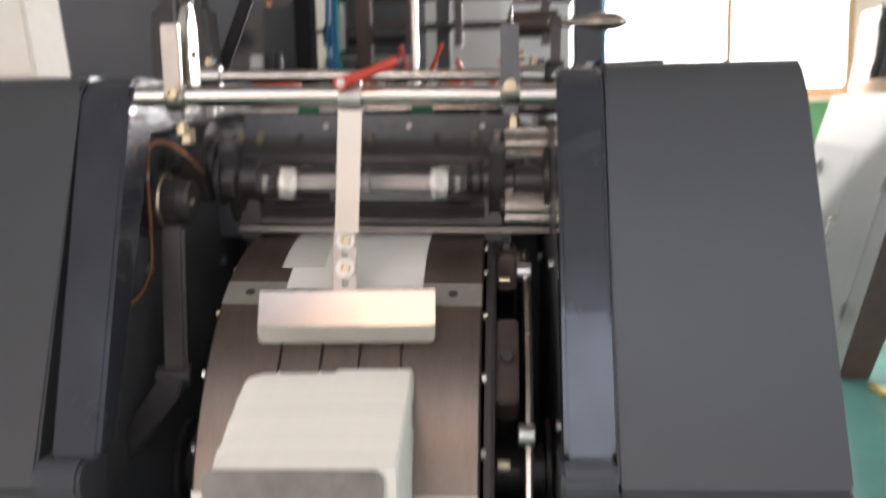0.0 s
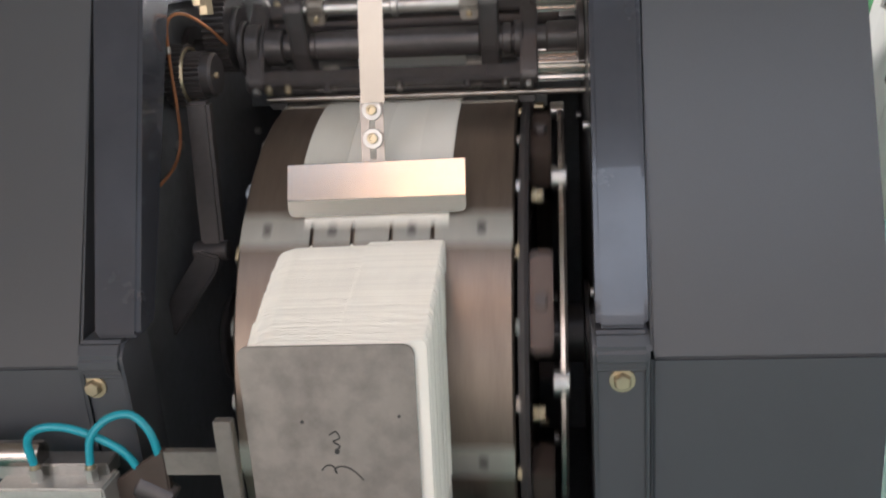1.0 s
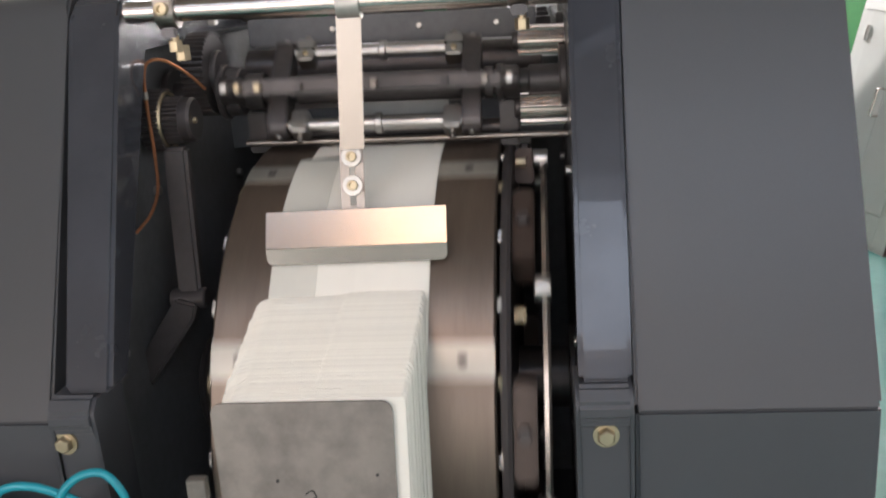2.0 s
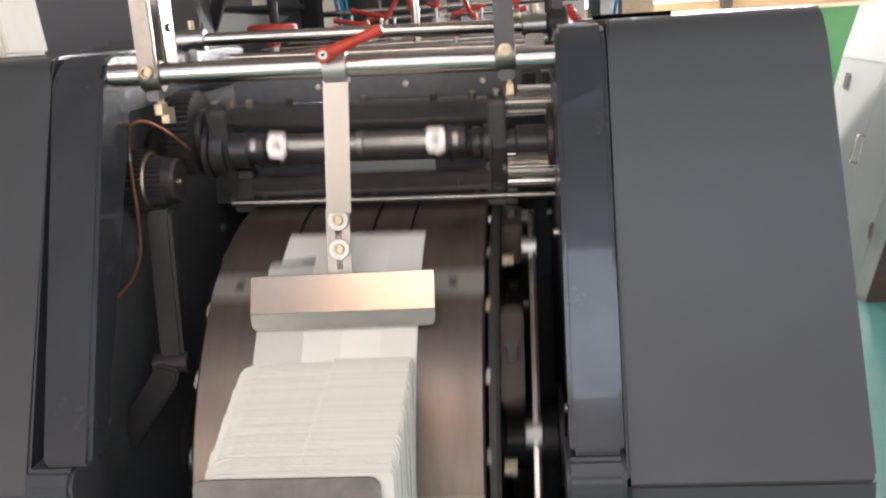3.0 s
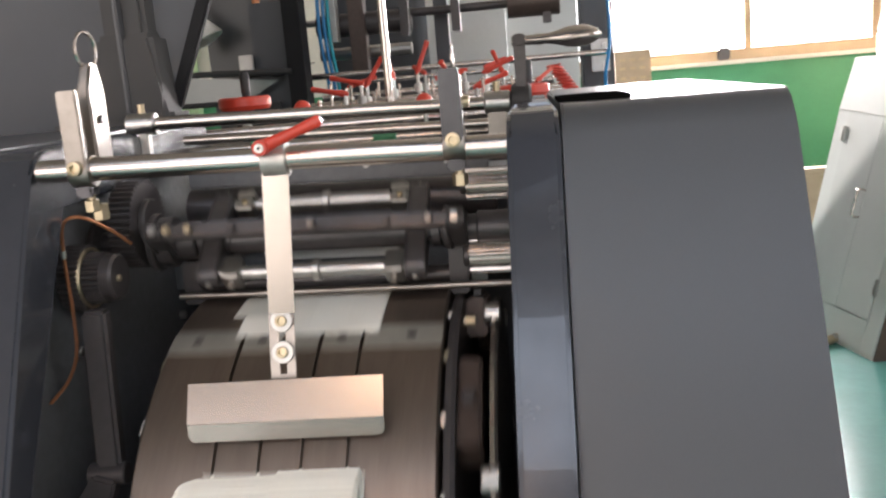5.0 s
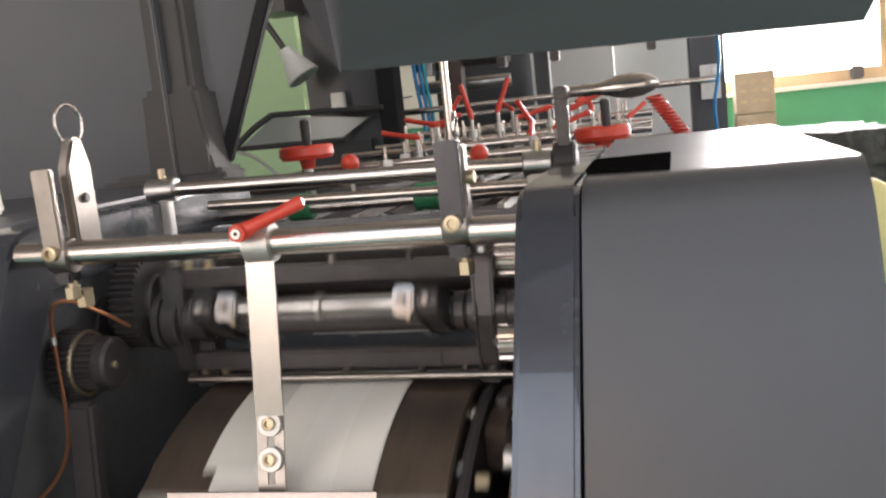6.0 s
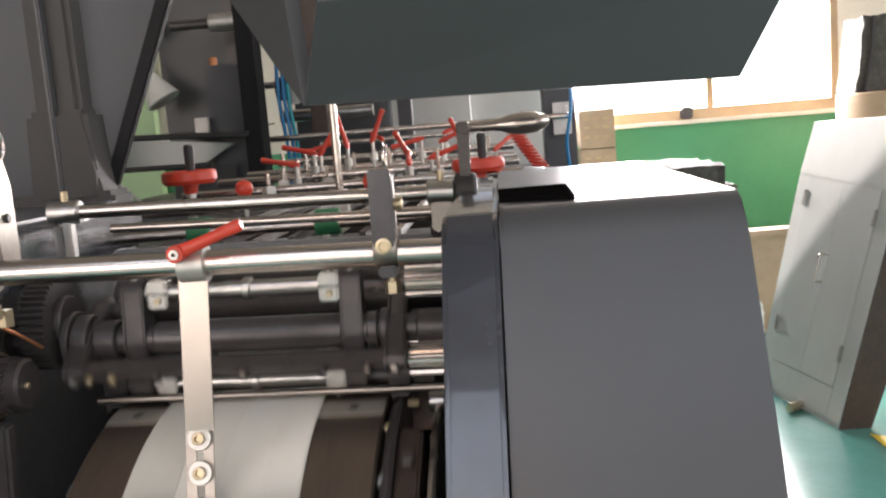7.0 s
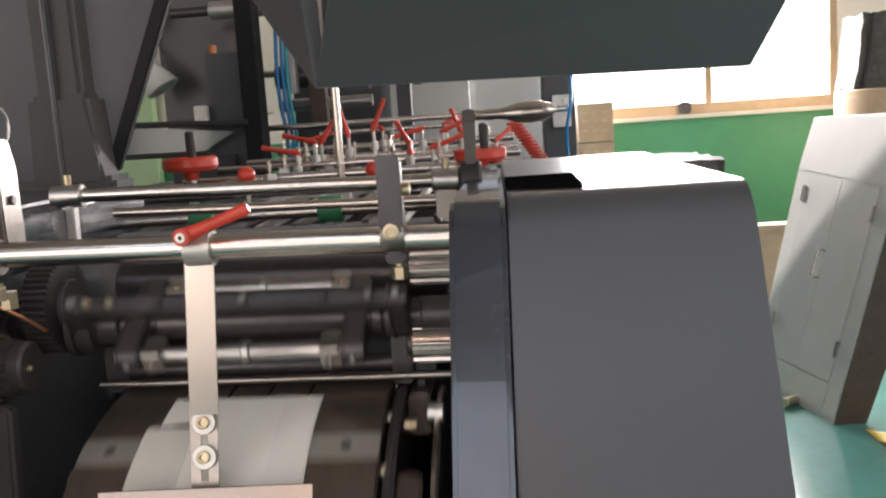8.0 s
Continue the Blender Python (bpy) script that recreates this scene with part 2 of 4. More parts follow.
# ---- hall ----
def hall():
    f = box(-5, 5, -6, 6.2, -0.12, 0)
    tagged(part("floor", f, FLOOR), "glossy green epoxy factory floor with stains", "floor", kind="structure")
    c = bmesh.new()                            # the ceiling leaves a rooflight open
    for b in ((-5, -2.1, -6, 6.2), (3.1, 5, -6, 6.2), (-2.1, 3.1, -6, -4.2), (-2.1, 3.1, -2.6, 6.2)):
        add_box(c, *b, 4.2, 4.35)
    tagged(part("ceiling", c, CEIL), "dull brownish roof sheets of the hall", "ceiling", kind="structure")
    # back wall with its window opening
    wx0, wx1, wz0, wz1 = 0.0, 2.96, 1.31, 3.30
    low = box(-5, 5, 6.0, 6.2, 0, 1.25)
    tagged(part("wall_north_lower", low, WALL_GREEN), "green painted lower part of the hall wall", "wall", kind="structure")
    up = bmesh.new()
    add_box(up, -5, wx0, 6.0, 6.2, 1.25, 4.2)
    add_box(up, wx1, 5, 6.0, 6.2, 1.25, 4.2)
    add_box(up, wx0, wx1, 6.0, 6.2, wz1, 4.2)
    add_box(up, wx0, wx1, 6.0, 6.2, 1.25, wz0)
    tagged(part("wall_north_upper", up, WALL_WHITE), "cream painted upper hall wall round the window", "wall", kind="structure")
    west = box(-5.15, -5, -6, 6.2, 0, 4.2)
    # unseen openings hold the added lamps; the south pier darkens the plate's reflection
    east = bmesh.new()
    for b in ((-6, 6.2, 0, 1.6), (-6, 6.2, 3.5, 4.2), (-6, -2.6, 1.6, 3.5), (3.6, 6.2, 1.6, 3.5)):
        add_box(east, 5, 5.15, *b)
    south = bmesh.new()
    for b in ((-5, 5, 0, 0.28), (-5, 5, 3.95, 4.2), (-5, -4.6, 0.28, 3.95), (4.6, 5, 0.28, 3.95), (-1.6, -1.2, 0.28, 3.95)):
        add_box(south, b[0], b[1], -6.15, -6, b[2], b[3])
    for name, b in (("wall_west", west), ("wall_east", east), ("wall_south", south)):
        tagged(part(name, b, WARMWALL), "dull brown plaster hall wall", "wall", kind="structure")
    win = thing("window_1", "wide window with a pale brown frame, glaring daylight outside", "window", kind="structure")
    fr = bmesh.new()
    add_box(fr, wx0, wx1, 5.97, 6.10, wz0 - 0.05, wz0 + 0.035)
    add_box(fr, wx0, wx1, 5.99, 6.10, wz1 - 0.05, wz1)
    add_box(fr, wx0, wx0 + 0.06, 5.99, 6.10, wz0 + 0.035, wz1 - 0.05)
    add_box(fr, wx1 - 0.06, wx1, 5.98, 6.10, wz0 + 0.035, wz1 - 0.05)
    part("window_frame", fr, WOOD, win, bevel=0.006)
    part("mullion", box(1.99, 2.04, 6.0, 6.08, wz0 + 0.035, wz1 - 0.05), WOOD, win, bevel=0.006)
    part("window_sill", box(wx0 - 0.05, wx1 + 0.04, 5.90, 5.99, wz0 - 0.075, wz0 - 0.045), WALL_WHITE, win, bevel=0.006)
    part("latch", box(1.78, 1.87, 5.93, 5.985, wz0 - 0.04, wz0 + 0.05), BLACK, win, bevel=0.012)
    out = box(-25, 45, 40.0, 40.1, -12, 11)
    tagged(part("backdrop", out, SKYGLOW), "glaring hazy daylight outside the window", "backdrop", kind="structure")
    tagged(part("baseboard", box(-5, 5, 5.985, 6.0, 0, 0.1), GREY_DARK), "dark painted skirting along the hall wall", "baseboard", kind="structure")
    for i in range(9):
        y = 2.55 - 0.14 * i
        mat = TAPE_Y if i % 2 == 0 else RUBBER
        part("tape_stripe", prism([(1.80, y), (1.93, y - 0.10), (1.93, y - 0.24), (1.80, y - 0.14)], 0.0015, 0.003, "z"), mat, bpy.data.objects["floor"])


hall()


# ---- side housings ----
def housing(side):
    """One side housing: painted panel body, narrow glossy inner post, top plate, low skirt."""
    s = 1 if side > 0 else -1
    h = thing("machine_housing", "dark grey sheet-metal side housing with sloping front" + ("" if s < 0 else ", slotted top"), "machine housing", "side housings")
    x_out = 0.672 if s > 0 else 0.95
    # main body: cross-section in (y, z), rounded top front edge
    sec = [(-0.288, 0.736), (-0.024, 1.208), (-0.014, 1.226), (-0.004, 1.2435), (0.004, 1.2525), (0.014, 1.2580), (0.026, 1.2600), (0.050, 1.2602), (0.745, 1.264), (0.745, 0.736)]
    seam_top, seam_low = (0.386, 0.372) if s > 0 else (0.387, 0.359)
    post_top, post_low = (0.317, 0.307) if s > 0 else (0.309, 0.269)
    edge_top, edge_low = (0.383, 0.3695) if s > 0 else (0.383, 0.331)
    bm = bmesh.new()
    lo, hi = [], []
    for y, z in sec:
        k = (1.25 - z) / 0.51
        xi = seam_top + (seam_low - seam_top) * max(0, min(1, k))
        lo.append(bm.verts.new((s * xi, y, z)))
        inset = 0.006 if z > 1.2 else 0.020 * k
        hi.append(bm.verts.new((s * (x_out - inset), y, z)))
    n = len(sec)
    bm.faces.new(lo), bm.faces.new(hi)
    for i in range(n):
        bm.faces.new((lo[i], lo[(i + 1) % n], hi[(i + 1) % n], hi[i]))
    bmesh.ops.bevel(bm, geom=[e for e in bm.edges if abs(e.verts[0].co.x - e.verts[1].co.x) < 0.03], offset=0.004, segments=2, affect="EDGES", clamp_overlap=True)
    part("panel", bm, GREY, h, smooth=30)
    part("skirt", box(s * (seam_low + 0.001), s * (x_out - 0.02), -0.286, 0.745, 0.06, 0.7335), GREY_DARK, h, "darker lower panel", bevel=0.004)
    part("plinth", box(s * 0.39, s * (x_out - 0.03), -0.24, 0.72, 0.0, 0.058), BLACK, h)
    # glossy inner post, slightly proud, tapering inwards at the bottom
    bm = bmesh.new()
    rows = [(-0.296, 0.775, post_low, edge_low), (-0.018, 1.222, post_top - 0.001, edge_top), (0.004, 1.250, post_top, edge_top), (0.03, 1.258, post_top, edge_top), (0.70, 1.258, post_top + 0.012, edge_top), (0.70, 1.18, post_top + 0.012, edge_top), (0.05, 1.18, post_top, edge_top), (-0.24, 0.775, post_low, edge_low)]
    lo = [bm.verts.new((s * a, y, z)) for y, z, a, b in rows]
    hi = [bm.verts.new((s * b, y, z)) for y, z, a, b in rows]
    bm.faces.new(lo), bm.faces.new(hi)
    for i in range(len(rows)):
        j = (i + 1) % len(rows)
        bm.faces.new((lo[i], lo[j], hi[j], hi[i]))
    part("post", bm, GLOSS, h, "glossy dark enamel corner post", bevel=0.006)
    # stepped foot of the post with its bolt
    foot = prism([(-0.296, 0.773), (-0.312, 0.755), (-0.312, 0.735), (-0.300, 0.728), (-0.300, 0.10), (-0.22, 0.10), (-0.22, 0.773)], s * (0.302 if s > 0 else 0.290), s * (0.3695 if s > 0 else 0.352))
    part("post_foot", foot, GREY_DARK, h, bevel=0.005)
    bolt = lathe([(0, 0.0005), (0, 0.0155), (0.003, 0.0155), (0.003, 0.0005)], 24, pose(s * 0.337, -0.300, 0.712) @ on_y())
    washer = part("washer", bolt, BRASS, h)
    hexm = lathe([(0.003, 0.011), (0.010, 0.011), (0.0125, 0.009)], 6, pose(s * 0.337, -0.300, 0.712) @ on_y())
    part("bolt", hexm, BRASS, h, "yellow zinc hexagon bolt", bevel=0.0006)
    if s > 0:
        # the plate stays closed; a black sheet paints the slot's shaded depth
        part("slot", prism([(0.386, 0.075), (0.478, 0.045), (0.482, 0.245), (0.386, 0.235)], 1.2560, 1.2664, "z"), HOLE_SHADE, h, "black sheet painted for the shaded slot in the top plate")
    return h


housing(1)
housing(-1)


def inner_frames():
    for s, name in ((1, "right"), (-1, "left")):
        fx = 0.334 if s > 0 else 0.365
        f = thing("cast_machine_side", "oily black cast machine side frame", "machine frame", "side frames")
        outline = [(-0.26, 0.02), (-0.26, 0.60), (-0.05, 1.0), (0.0, 1.13), (0.08, 1.175), (0.72, 1.19), (0.72, 0.02)]
        part("frame_plate", prism(outline, s * fx, s * (fx - 0.016)), FRAME, f, bevel=0.003)
        for y, z, r in ((0.22, 1.083, 0.05), (0.234, 0.555, 0.09), (0.36, 1.15, 0.03)):
            part("bearing", rod(0, 0.012, r, 28, 0.002, pose(s * (fx - 0.016) - (0.012 if s > 0 else 0), y, z)), BLACK, f)
        for y, z in ((-0.1, 0.75), (0.1, 0.95), (0.3, 1.12), (-0.15, 0.45), (0.5, 0.9)):
            part("cap_screw", rod(0, 0.010, 0.008, 12, 0.001, pose(s * (fx - 0.016) - (0.010 if s > 0 else 0), y, z)), STEEL, f)


inner_frames()


def rear_plate():
    # added to block the floor's brightness through the gaps round the drum
    p = thing("added_dark_plate", "added black plate and pan that keep the drum bay dark", "machine frame")
    part("plate", box(-0.349, 0.318, 0.690, 0.72, 0.10, 1.08), FRAME, p, bevel=0.003)
    part("floor_pan", box(-0.349, 0.318, -0.255, 0.72, 0.02, 0.10), FRAME, p, bevel=0.003)


rear_plate()


# ---- drum ----
GROOVES = (-0.093, -0.033, 0.023, 0.083)


def drum():
    d = thing("transfer_drum", "large oiled steel drum with four grooves and lighter cross bars, turning", "drum", at=cross(YC, ZC))
    x0, x1 = -0.200, 0.198
    prof = [(x0, 0.06), (x0, R - 0.003), (x0 + 0.003, R)]
    for g in GROOVES:
        prof += [(g - 0.0025, R), (g - 0.0025, R - 0.010), (g + 0.0025, R - 0.010), (g + 0.0025, R)]
    prof += [(x1 - 0.003, R), (x1, R - 0.003), (x1, 0.06)]
    part("shell", lathe(prof, 160), DRUM, d)
    part("axle", rod(-0.349, 0.318, 0.055, 32), BLACK, d)
    edges = [x0 + 0.001, *[v for g in GROOVES for v in (g - 0.003, g + 0.003)], x1 - 0.001]
    for k in range(8):
        w = 3.3 if k % 2 == 0 else 3.0
        bar = None
        for a, b in zip(edges[::2], edges[1::2]):
            bm = bmesh.new()
            cols = []
            for j in range(5):
                ang = radians(-w + 2 * w * j / 4)
                cols.append([bm.verts.new((x, -r * math.sin(ang), r * math.cos(ang))) for x, r in ((a, R - 0.004), (a, R + 0.0012), (b, R + 0.0012), (b, R - 0.004))])
            for c0, c1 in zip(cols, cols[1:]):
                for q in range(4):
                    bm.faces.new((c0[q], c0[(q + 1) % 4], c1[(q + 1) % 4], c1[q]))
            bm.faces.new(cols[0]), bm.faces.new(cols[-1])
            bar = part("bar", bm, BAR, d, "lighter ground steel cross bar", at=rot(45 * k))
        for x in (-0.160, -0.063, 0.053, 0.153):
            part("screw", lathe([(R - 0.001, 0.0075), (R + 0.0017, 0.0075)], 14, pose(x, 0, 0) @ on_z()), BLACK, bar)
    for k in range(24):
        for x, q in ((-0.2045, 0.412), (0.2025, 0.412)):
            part("rim_bolt", rod(-0.004, 0.004, 0.0075, 8, 0.001, rot(15 * k + 4) @ pose(x, 0, q)), BRASS if k % 3 == 0 else STEEL, d)
    # cam ring and followers on the right
    part("cam_ring", lathe([(0.203, 0.30), (0.203, 0.417), (0.212, 0.42), (0.218, 0.417), (0.218, 0.30)], 96), BLACK, d)
    part("edge_ring", lathe([(0.262, 0.34), (0.262, 0.400), (0.268, 0.402), (0.272, 0.400), (0.272, 0.34)], 96), CHROME, d, "narrow bright steel ring")
    for k in range(8):
        blk = part("gripper_block", box(0.219, 0.252, -0.070, 0.070, 0.345, 0.406, rot(45 * k + 14)), BROWN, d, "browned steel block with a bolt", bevel=0.004)
        part("block_bolt", rod(0.40, 0.418, 0.011, 6, 0.002, rot(45 * k + 14) @ pose(0.235, 0, 0) @ on_z()), BLACK, blk)
        part("follower", rod(0.250, 0.275, 0.016, 18, 0.002, rot(45 * k + 30) @ pose(0, 0, 0.400)), STEEL, d, "bright cam roller")
        part("spring_post", rod(0.222, 0.240, 0.007, 10, 0.001, rot(45 * k + 36) @ pose(0, 0, 0.408)), BRASS, d)
    return d


DRUM_OB = drum()


def drum_envelope(k):
    """A paper envelope wrapped on the drum behind bar A number k."""
    e = thing("drum_envelope", "white paper envelope blank carried flat on the drum", "envelope", "envelopes on the drum", at=cross(YC, ZC))

    def sheet(xa, xb, a0, a1, lift, slant=0.0):
        bm = bmesh.new()
        n = 26
        rows = []
        for i in range(n + 1):
            for_x = []
            for x, sl in ((xa, slant), (xb, 0)):
                ang = radians(90 * k + a0 + (a1 - a0) * i / n + (sl if i in (0,) else 0))
                for r in (R + lift, R + lift + 0.0006):
                    for_x.append(bm.verts.new((x, -r * math.sin(ang), r * math.cos(ang))))
            rows.append([for_x[0], for_x[1], for_x[3], for_x[2]])
        for c0, c1 in zip(rows, rows[1:]):
            for q in range(4):
                bm.faces.new((c0[q], c0[(q + 1) % 4], c1[(q + 1) % 4], c1[q]))
        bm.faces.new(rows[0]), bm.faces.new(rows[-1])
        return bm
    part("front_panel", sheet(-0.105, 0.106, -60, -1.0, 0.0022), PAPER, e)
    part("flap", sheet(-0.122, -0.055, -52, -8, 0.0030, 4), GLASSINE, e, "thin translucent side flap")
    part("back_panel", sheet(0.000, 0.104, -59, -1.5, 0.0030), PAPER, e)
    part("seam", sheet(0.055, 0.1045, -58, -2.0, 0.0038), PAPER, e)
    return e


DRUM_ENVELOPES = [drum_envelope(k) for k in range(4)]


# ---- gripper shaft above the drum ----
GY, GZ = 0.220, 1.083


def gripper_shaft():
    g = thing("gripper_shaft", "turning black shaft with arm pairs and bright steel gripper rods", "gripper shaft", at=cross(GY, GZ))
    part("axle", rod(-0.349, 0.318, 0.021, 28), BLACK, g)
    part("sleeve", rod(-0.128, 0.150, 0.0245, 32, 0.003), BLACK, g)
    part("sleeve", rod(0.256, 0.318, 0.026, 32, 0.003), BLACK, g)
    for x, w, r in ((-0.250, 0.005, 0.046), (-0.232, 0.012, 0.040), (-0.198, 0.016, 0.030), (0.193, 0.008, 0.026), (0.212, 0.008, 0.030)):
        part("collar", lathe([(x - w, r - 0.006), (x - w, r - 0.002), (x - w + 0.002, r), (x + w - 0.002, r), (x + w, r - 0.002), (x + w, r - 0.006)], 36), BLACK, g)
    reach = 0.069
    for k in range(2):
        turn = rot(180 * k)
        # carrier arms, rounded at the tip, with a boss at the root
        for x in (-0.152, 0.165):
            tip = [(0.019 * math.cos(radians(a)), reach + 0.002 + 0.019 * math.sin(radians(a))) for a in range(0, 181, 30)]
            out = [(0.027, -0.005), (0.023, 0.030)] + tip + [(-0.023, 0.030), (-0.027, -0.005)]
            arm = part("arm", prism(out, x - 0.015, x + 0.015, "x", turn), BLACK, g, bevel=0.0025)
            part("arm_screw", rod(reach + 0.017, reach + 0.025, 0.0055, 10, 0.001, turn @ pose(x, 0, 0) @ on_z()), STEEL, arm)
        part("gripper_rod", lathe([(-0.136, 0.0105), (-0.02, 0.0105), (-0.02, 0.0118), (0.15, 0.0118)], 24, turn @ pose(0, 0, reach)), STEEL, g, "bright steel gripper rod")
        for x in (-0.116, 0.134):
            blk = part("end_block", box(x - 0.0145, x + 0.0145, -0.017, 0.017, reach - 0.022, reach + 0.019, turn), STEEL, g, "bright split steel clamp block", bevel=0.003)
            # black sliver paints the shade inside the split
            part("clamp_slit", box(x - 0.015, x + 0.015, -0.0172, -0.010, reach - 0.001, reach + 0.0012, turn), HOLE_SHADE, blk)
            part("block_screw", rod(0.017, 0.022, 0.0052, 12, 0.001, turn @ pose(x + 0.001, 0, reach - 0.010) @ on_y()), BRASS, blk)
            part("finger_screw", rod(reach + 0.018, reach + 0.032, 0.0055, 10, 0.001, turn @ pose(x, 0, 0) @ on_z()), STRIP, blk)
        part("stop_ring", rod(-0.006, 0.006, 0.0165, 24, 0.0015, turn @ pose(0.014, 0, reach)), STEEL, g)
        # pusher bar between two outer levers, a sixth of a turn on
        later = turn @ rot(-62)
        part("pusher_bar", box(-0.236, 0.232, -0.010, 0.010, 0.050, 0.076, later), BLACK, g, "flat black pusher bar", bevel=0.0025)
        part("bar_edge", box(-0.190, 0.160, 0.010, 0.0125, 0.054, 0.073, later), BLACK, g, "polished wear strip")
        for x in (-0.226, 0.228):
            tip = [(0.016 * math.cos(radians(a)), 0.066 + 0.016 * math.sin(radians(a))) for a in range(0, 181, 30)]
            lever = part("lever", prism([(0.028, -0.004)] + tip + [(-0.028, -0.004)], x - 0.014, x + 0.014, "x", later), BLACK, g, bevel=0.003)
            part("lever_screw", rod(0.080, 0.090, 0.0075, 6, 0.0015, later @ pose(x, 0, 0) @ on_z()), STEEL, lever)
        for x, m in ((-0.205, BRASS), (-0.172, BRASS), (0.190, STRIP), (0.016, STRIP), (-0.105, BLACK), (0.128, BLACK)):
            part("set_screw", rod(0.074, 0.088, 0.0062, 10, 0.0012, later @ pose(x, 0, 0) @ on_z()), m, g)
    return g


GRIPPER = gripper_shaft()


# ---- fixed shafts and gears near the drum ----
def fixed_shafts():
    t = thing("lower_guide_bar", "black guide bar with a thin steel rod over the drum", "guide bar", at=cross(0.25, 1.006))
    part("bar", rod(-0.20, 0.24, 0.014, 20), BLACK, t)
    part("rod", rod(-0.22, 0.318, 0.0055, 14, 0.001, pose(0, -0.05, -0.008)), STRIP, t, "thin dull steel rod")
    part("end_block", box(0.206, 0.236, -0.02, 0.02, -0.03, 0.045), BLACK, t, bevel=0.003)
    part("end_block", box(-0.225, -0.19, -0.02, 0.02, -0.03, 0.04), BLACK, t, bevel=0.003)
    for y, z, r in ((0.22, 1.040, 0.029), (0.25, 1.146, 0.025)):
        p = thing("long_pinion", "bright steel fluted pinion with long teeth", "gear", "fluted pinions", at=cross(y, z))
        n = 14
        out = []
        for i in range(n):
            for f, q in ((0.0, 0.80), (0.30, 1.0), (0.62, 1.0), (0.92, 0.80)):
                a = 2 * math.pi * (i + f) / n
                out.append((q * r * math.sin(a), q * r * math.cos(a)))
        part("teeth", prism(out, 0.242, 0.317), CHROME, p)
        part("hub", rod(0.232, 0.2425, r * 0.6, 20), BLACK, p)
    back = thing("rear_roller", "dark steel roller with brass-capped screws on its bar", "roller", at=cross(0.46, 1.10))
    part("roller", rod(-0.28, 0.28, 0.038, 28), BLACK, back)
    part("bar", box(-0.26, 0.27, -0.06, -0.03, 0.045, 0.095), FRAME, back, bevel=0.003)
    for x in (-0.10, 0.06, 0.20):
        part("screw", rod(0, 0.006, 0.006, 12, 0.0015, pose(x, -0.06, 0.072) @ on_y()), STEEL, back)
    # white plate paints in daylight that shows through a gap beside the drum
    part("label_plate", box(0.222, 0.256, -0.012, -0.008, -0.165, -0.135), WHITEP, back, "white patch standing for daylight seen through a gap")
    part("paper_guide", box(-0.09, 0.11, -0.11, -0.107, -0.05, 0.02, rot(20)), WHITEP, back, "pale sheet-metal paper guide")


fixed_shafts()


def gear(name, label, x0, x1, y, z, r, n, mat, face=None):
    g = thing(name, label, "gear", at=cross(y, z))
    out = []
    for i in range(n):
        for f, q in ((0.0, r * 0.90), (0.28, r), (0.58, r), (0.86, r * 0.90)):
            a = 2 * math.pi * (i + f) / n
            out.append((q * math.sin(a), q * math.cos(a)))
    part("teeth", prism(out, x0, x1), mat, g)
    if face:
        ring = []
        for i in range(30):
            for f, q in ((0.0, 0.66), (0.28, 0.76), (0.58, 0.76), (0.86, 0.66)):
                a = 2 * math.pi * (i + f) / 30
                ring.append((q * r * math.sin(a), q * r * math.cos(a)))
        part("inner_teeth", prism(ring, x1 - 0.001, x1 + 0.026), BLACK, g)
        part("hub", lathe([(x1 + 0.024, r * 0.70), (x1 + 0.040, r * 0.70), (x1 + 0.044, r * 0.62), (x1 + 0.044, r * 0.3)], 28), BLACK, g)
        part("hub_screw", rod(x1 + 0.043, x1 + 0.049, 0.005, 12, 0.001, pose(0, -0.010, 0)), BRASS, g)
    else:
        part("hub", rod(x1 - 0.001, x1 + 0.010, r * 0.55, 28), BLACK, g)
    if face:
        part("rim", lathe([(x1 - 0.002, r * 0.80), (x1 + 0.003, r * 0.82), (x1 + 0.003, r * 0.89), (x1 - 0.002, r * 0.92)], 40), face, g, "worn brass-coloured rim")
    return g


gear("feed_gear", "black toothed gear with a worn bright rim", -0.338, -0.308, 0.10, 1.055, 0.050, 34, BLACK, BRASS)
gear("upper_gear", "black oily toothed gear", -0.300, -0.264, 0.22, 1.115, 0.070, 44, BLACK)


def bearing_bracket():
    b = thing("bearing_bracket", "black cast bracket leaning against the drum side", "bracket")
    part("upright", prism([(0.01, 1.03), (0.035, 1.03), (0.01, 0.79), (-0.015, 0.79)], -0.288, -0.252), BLACK, b, bevel=0.005)
    part("strut", prism([(-0.288, 0.806), (-0.254, 0.796), (-0.262, 0.772), (-0.349, 0.662), (-0.349, 0.724)], -0.030, -0.002, "y"), BLACK, b, bevel=0.004)
    part("pivot", rod(-0.300, -0.245, 0.016, 16, 0.002, pose(0, -0.005, 0.80)), BLACK, b)


bearing_bracket()


# ---- front cross rod with its brackets ----
def front_rod():
    t = thing("front_cross_rod", "polished steel round rod across the machine", "rod", at=cross(0.0, 1.222))
    part("bar", rod(-0.305, 0.318, 0.0155, 36), CHROME, t)
    return t


front_rod()


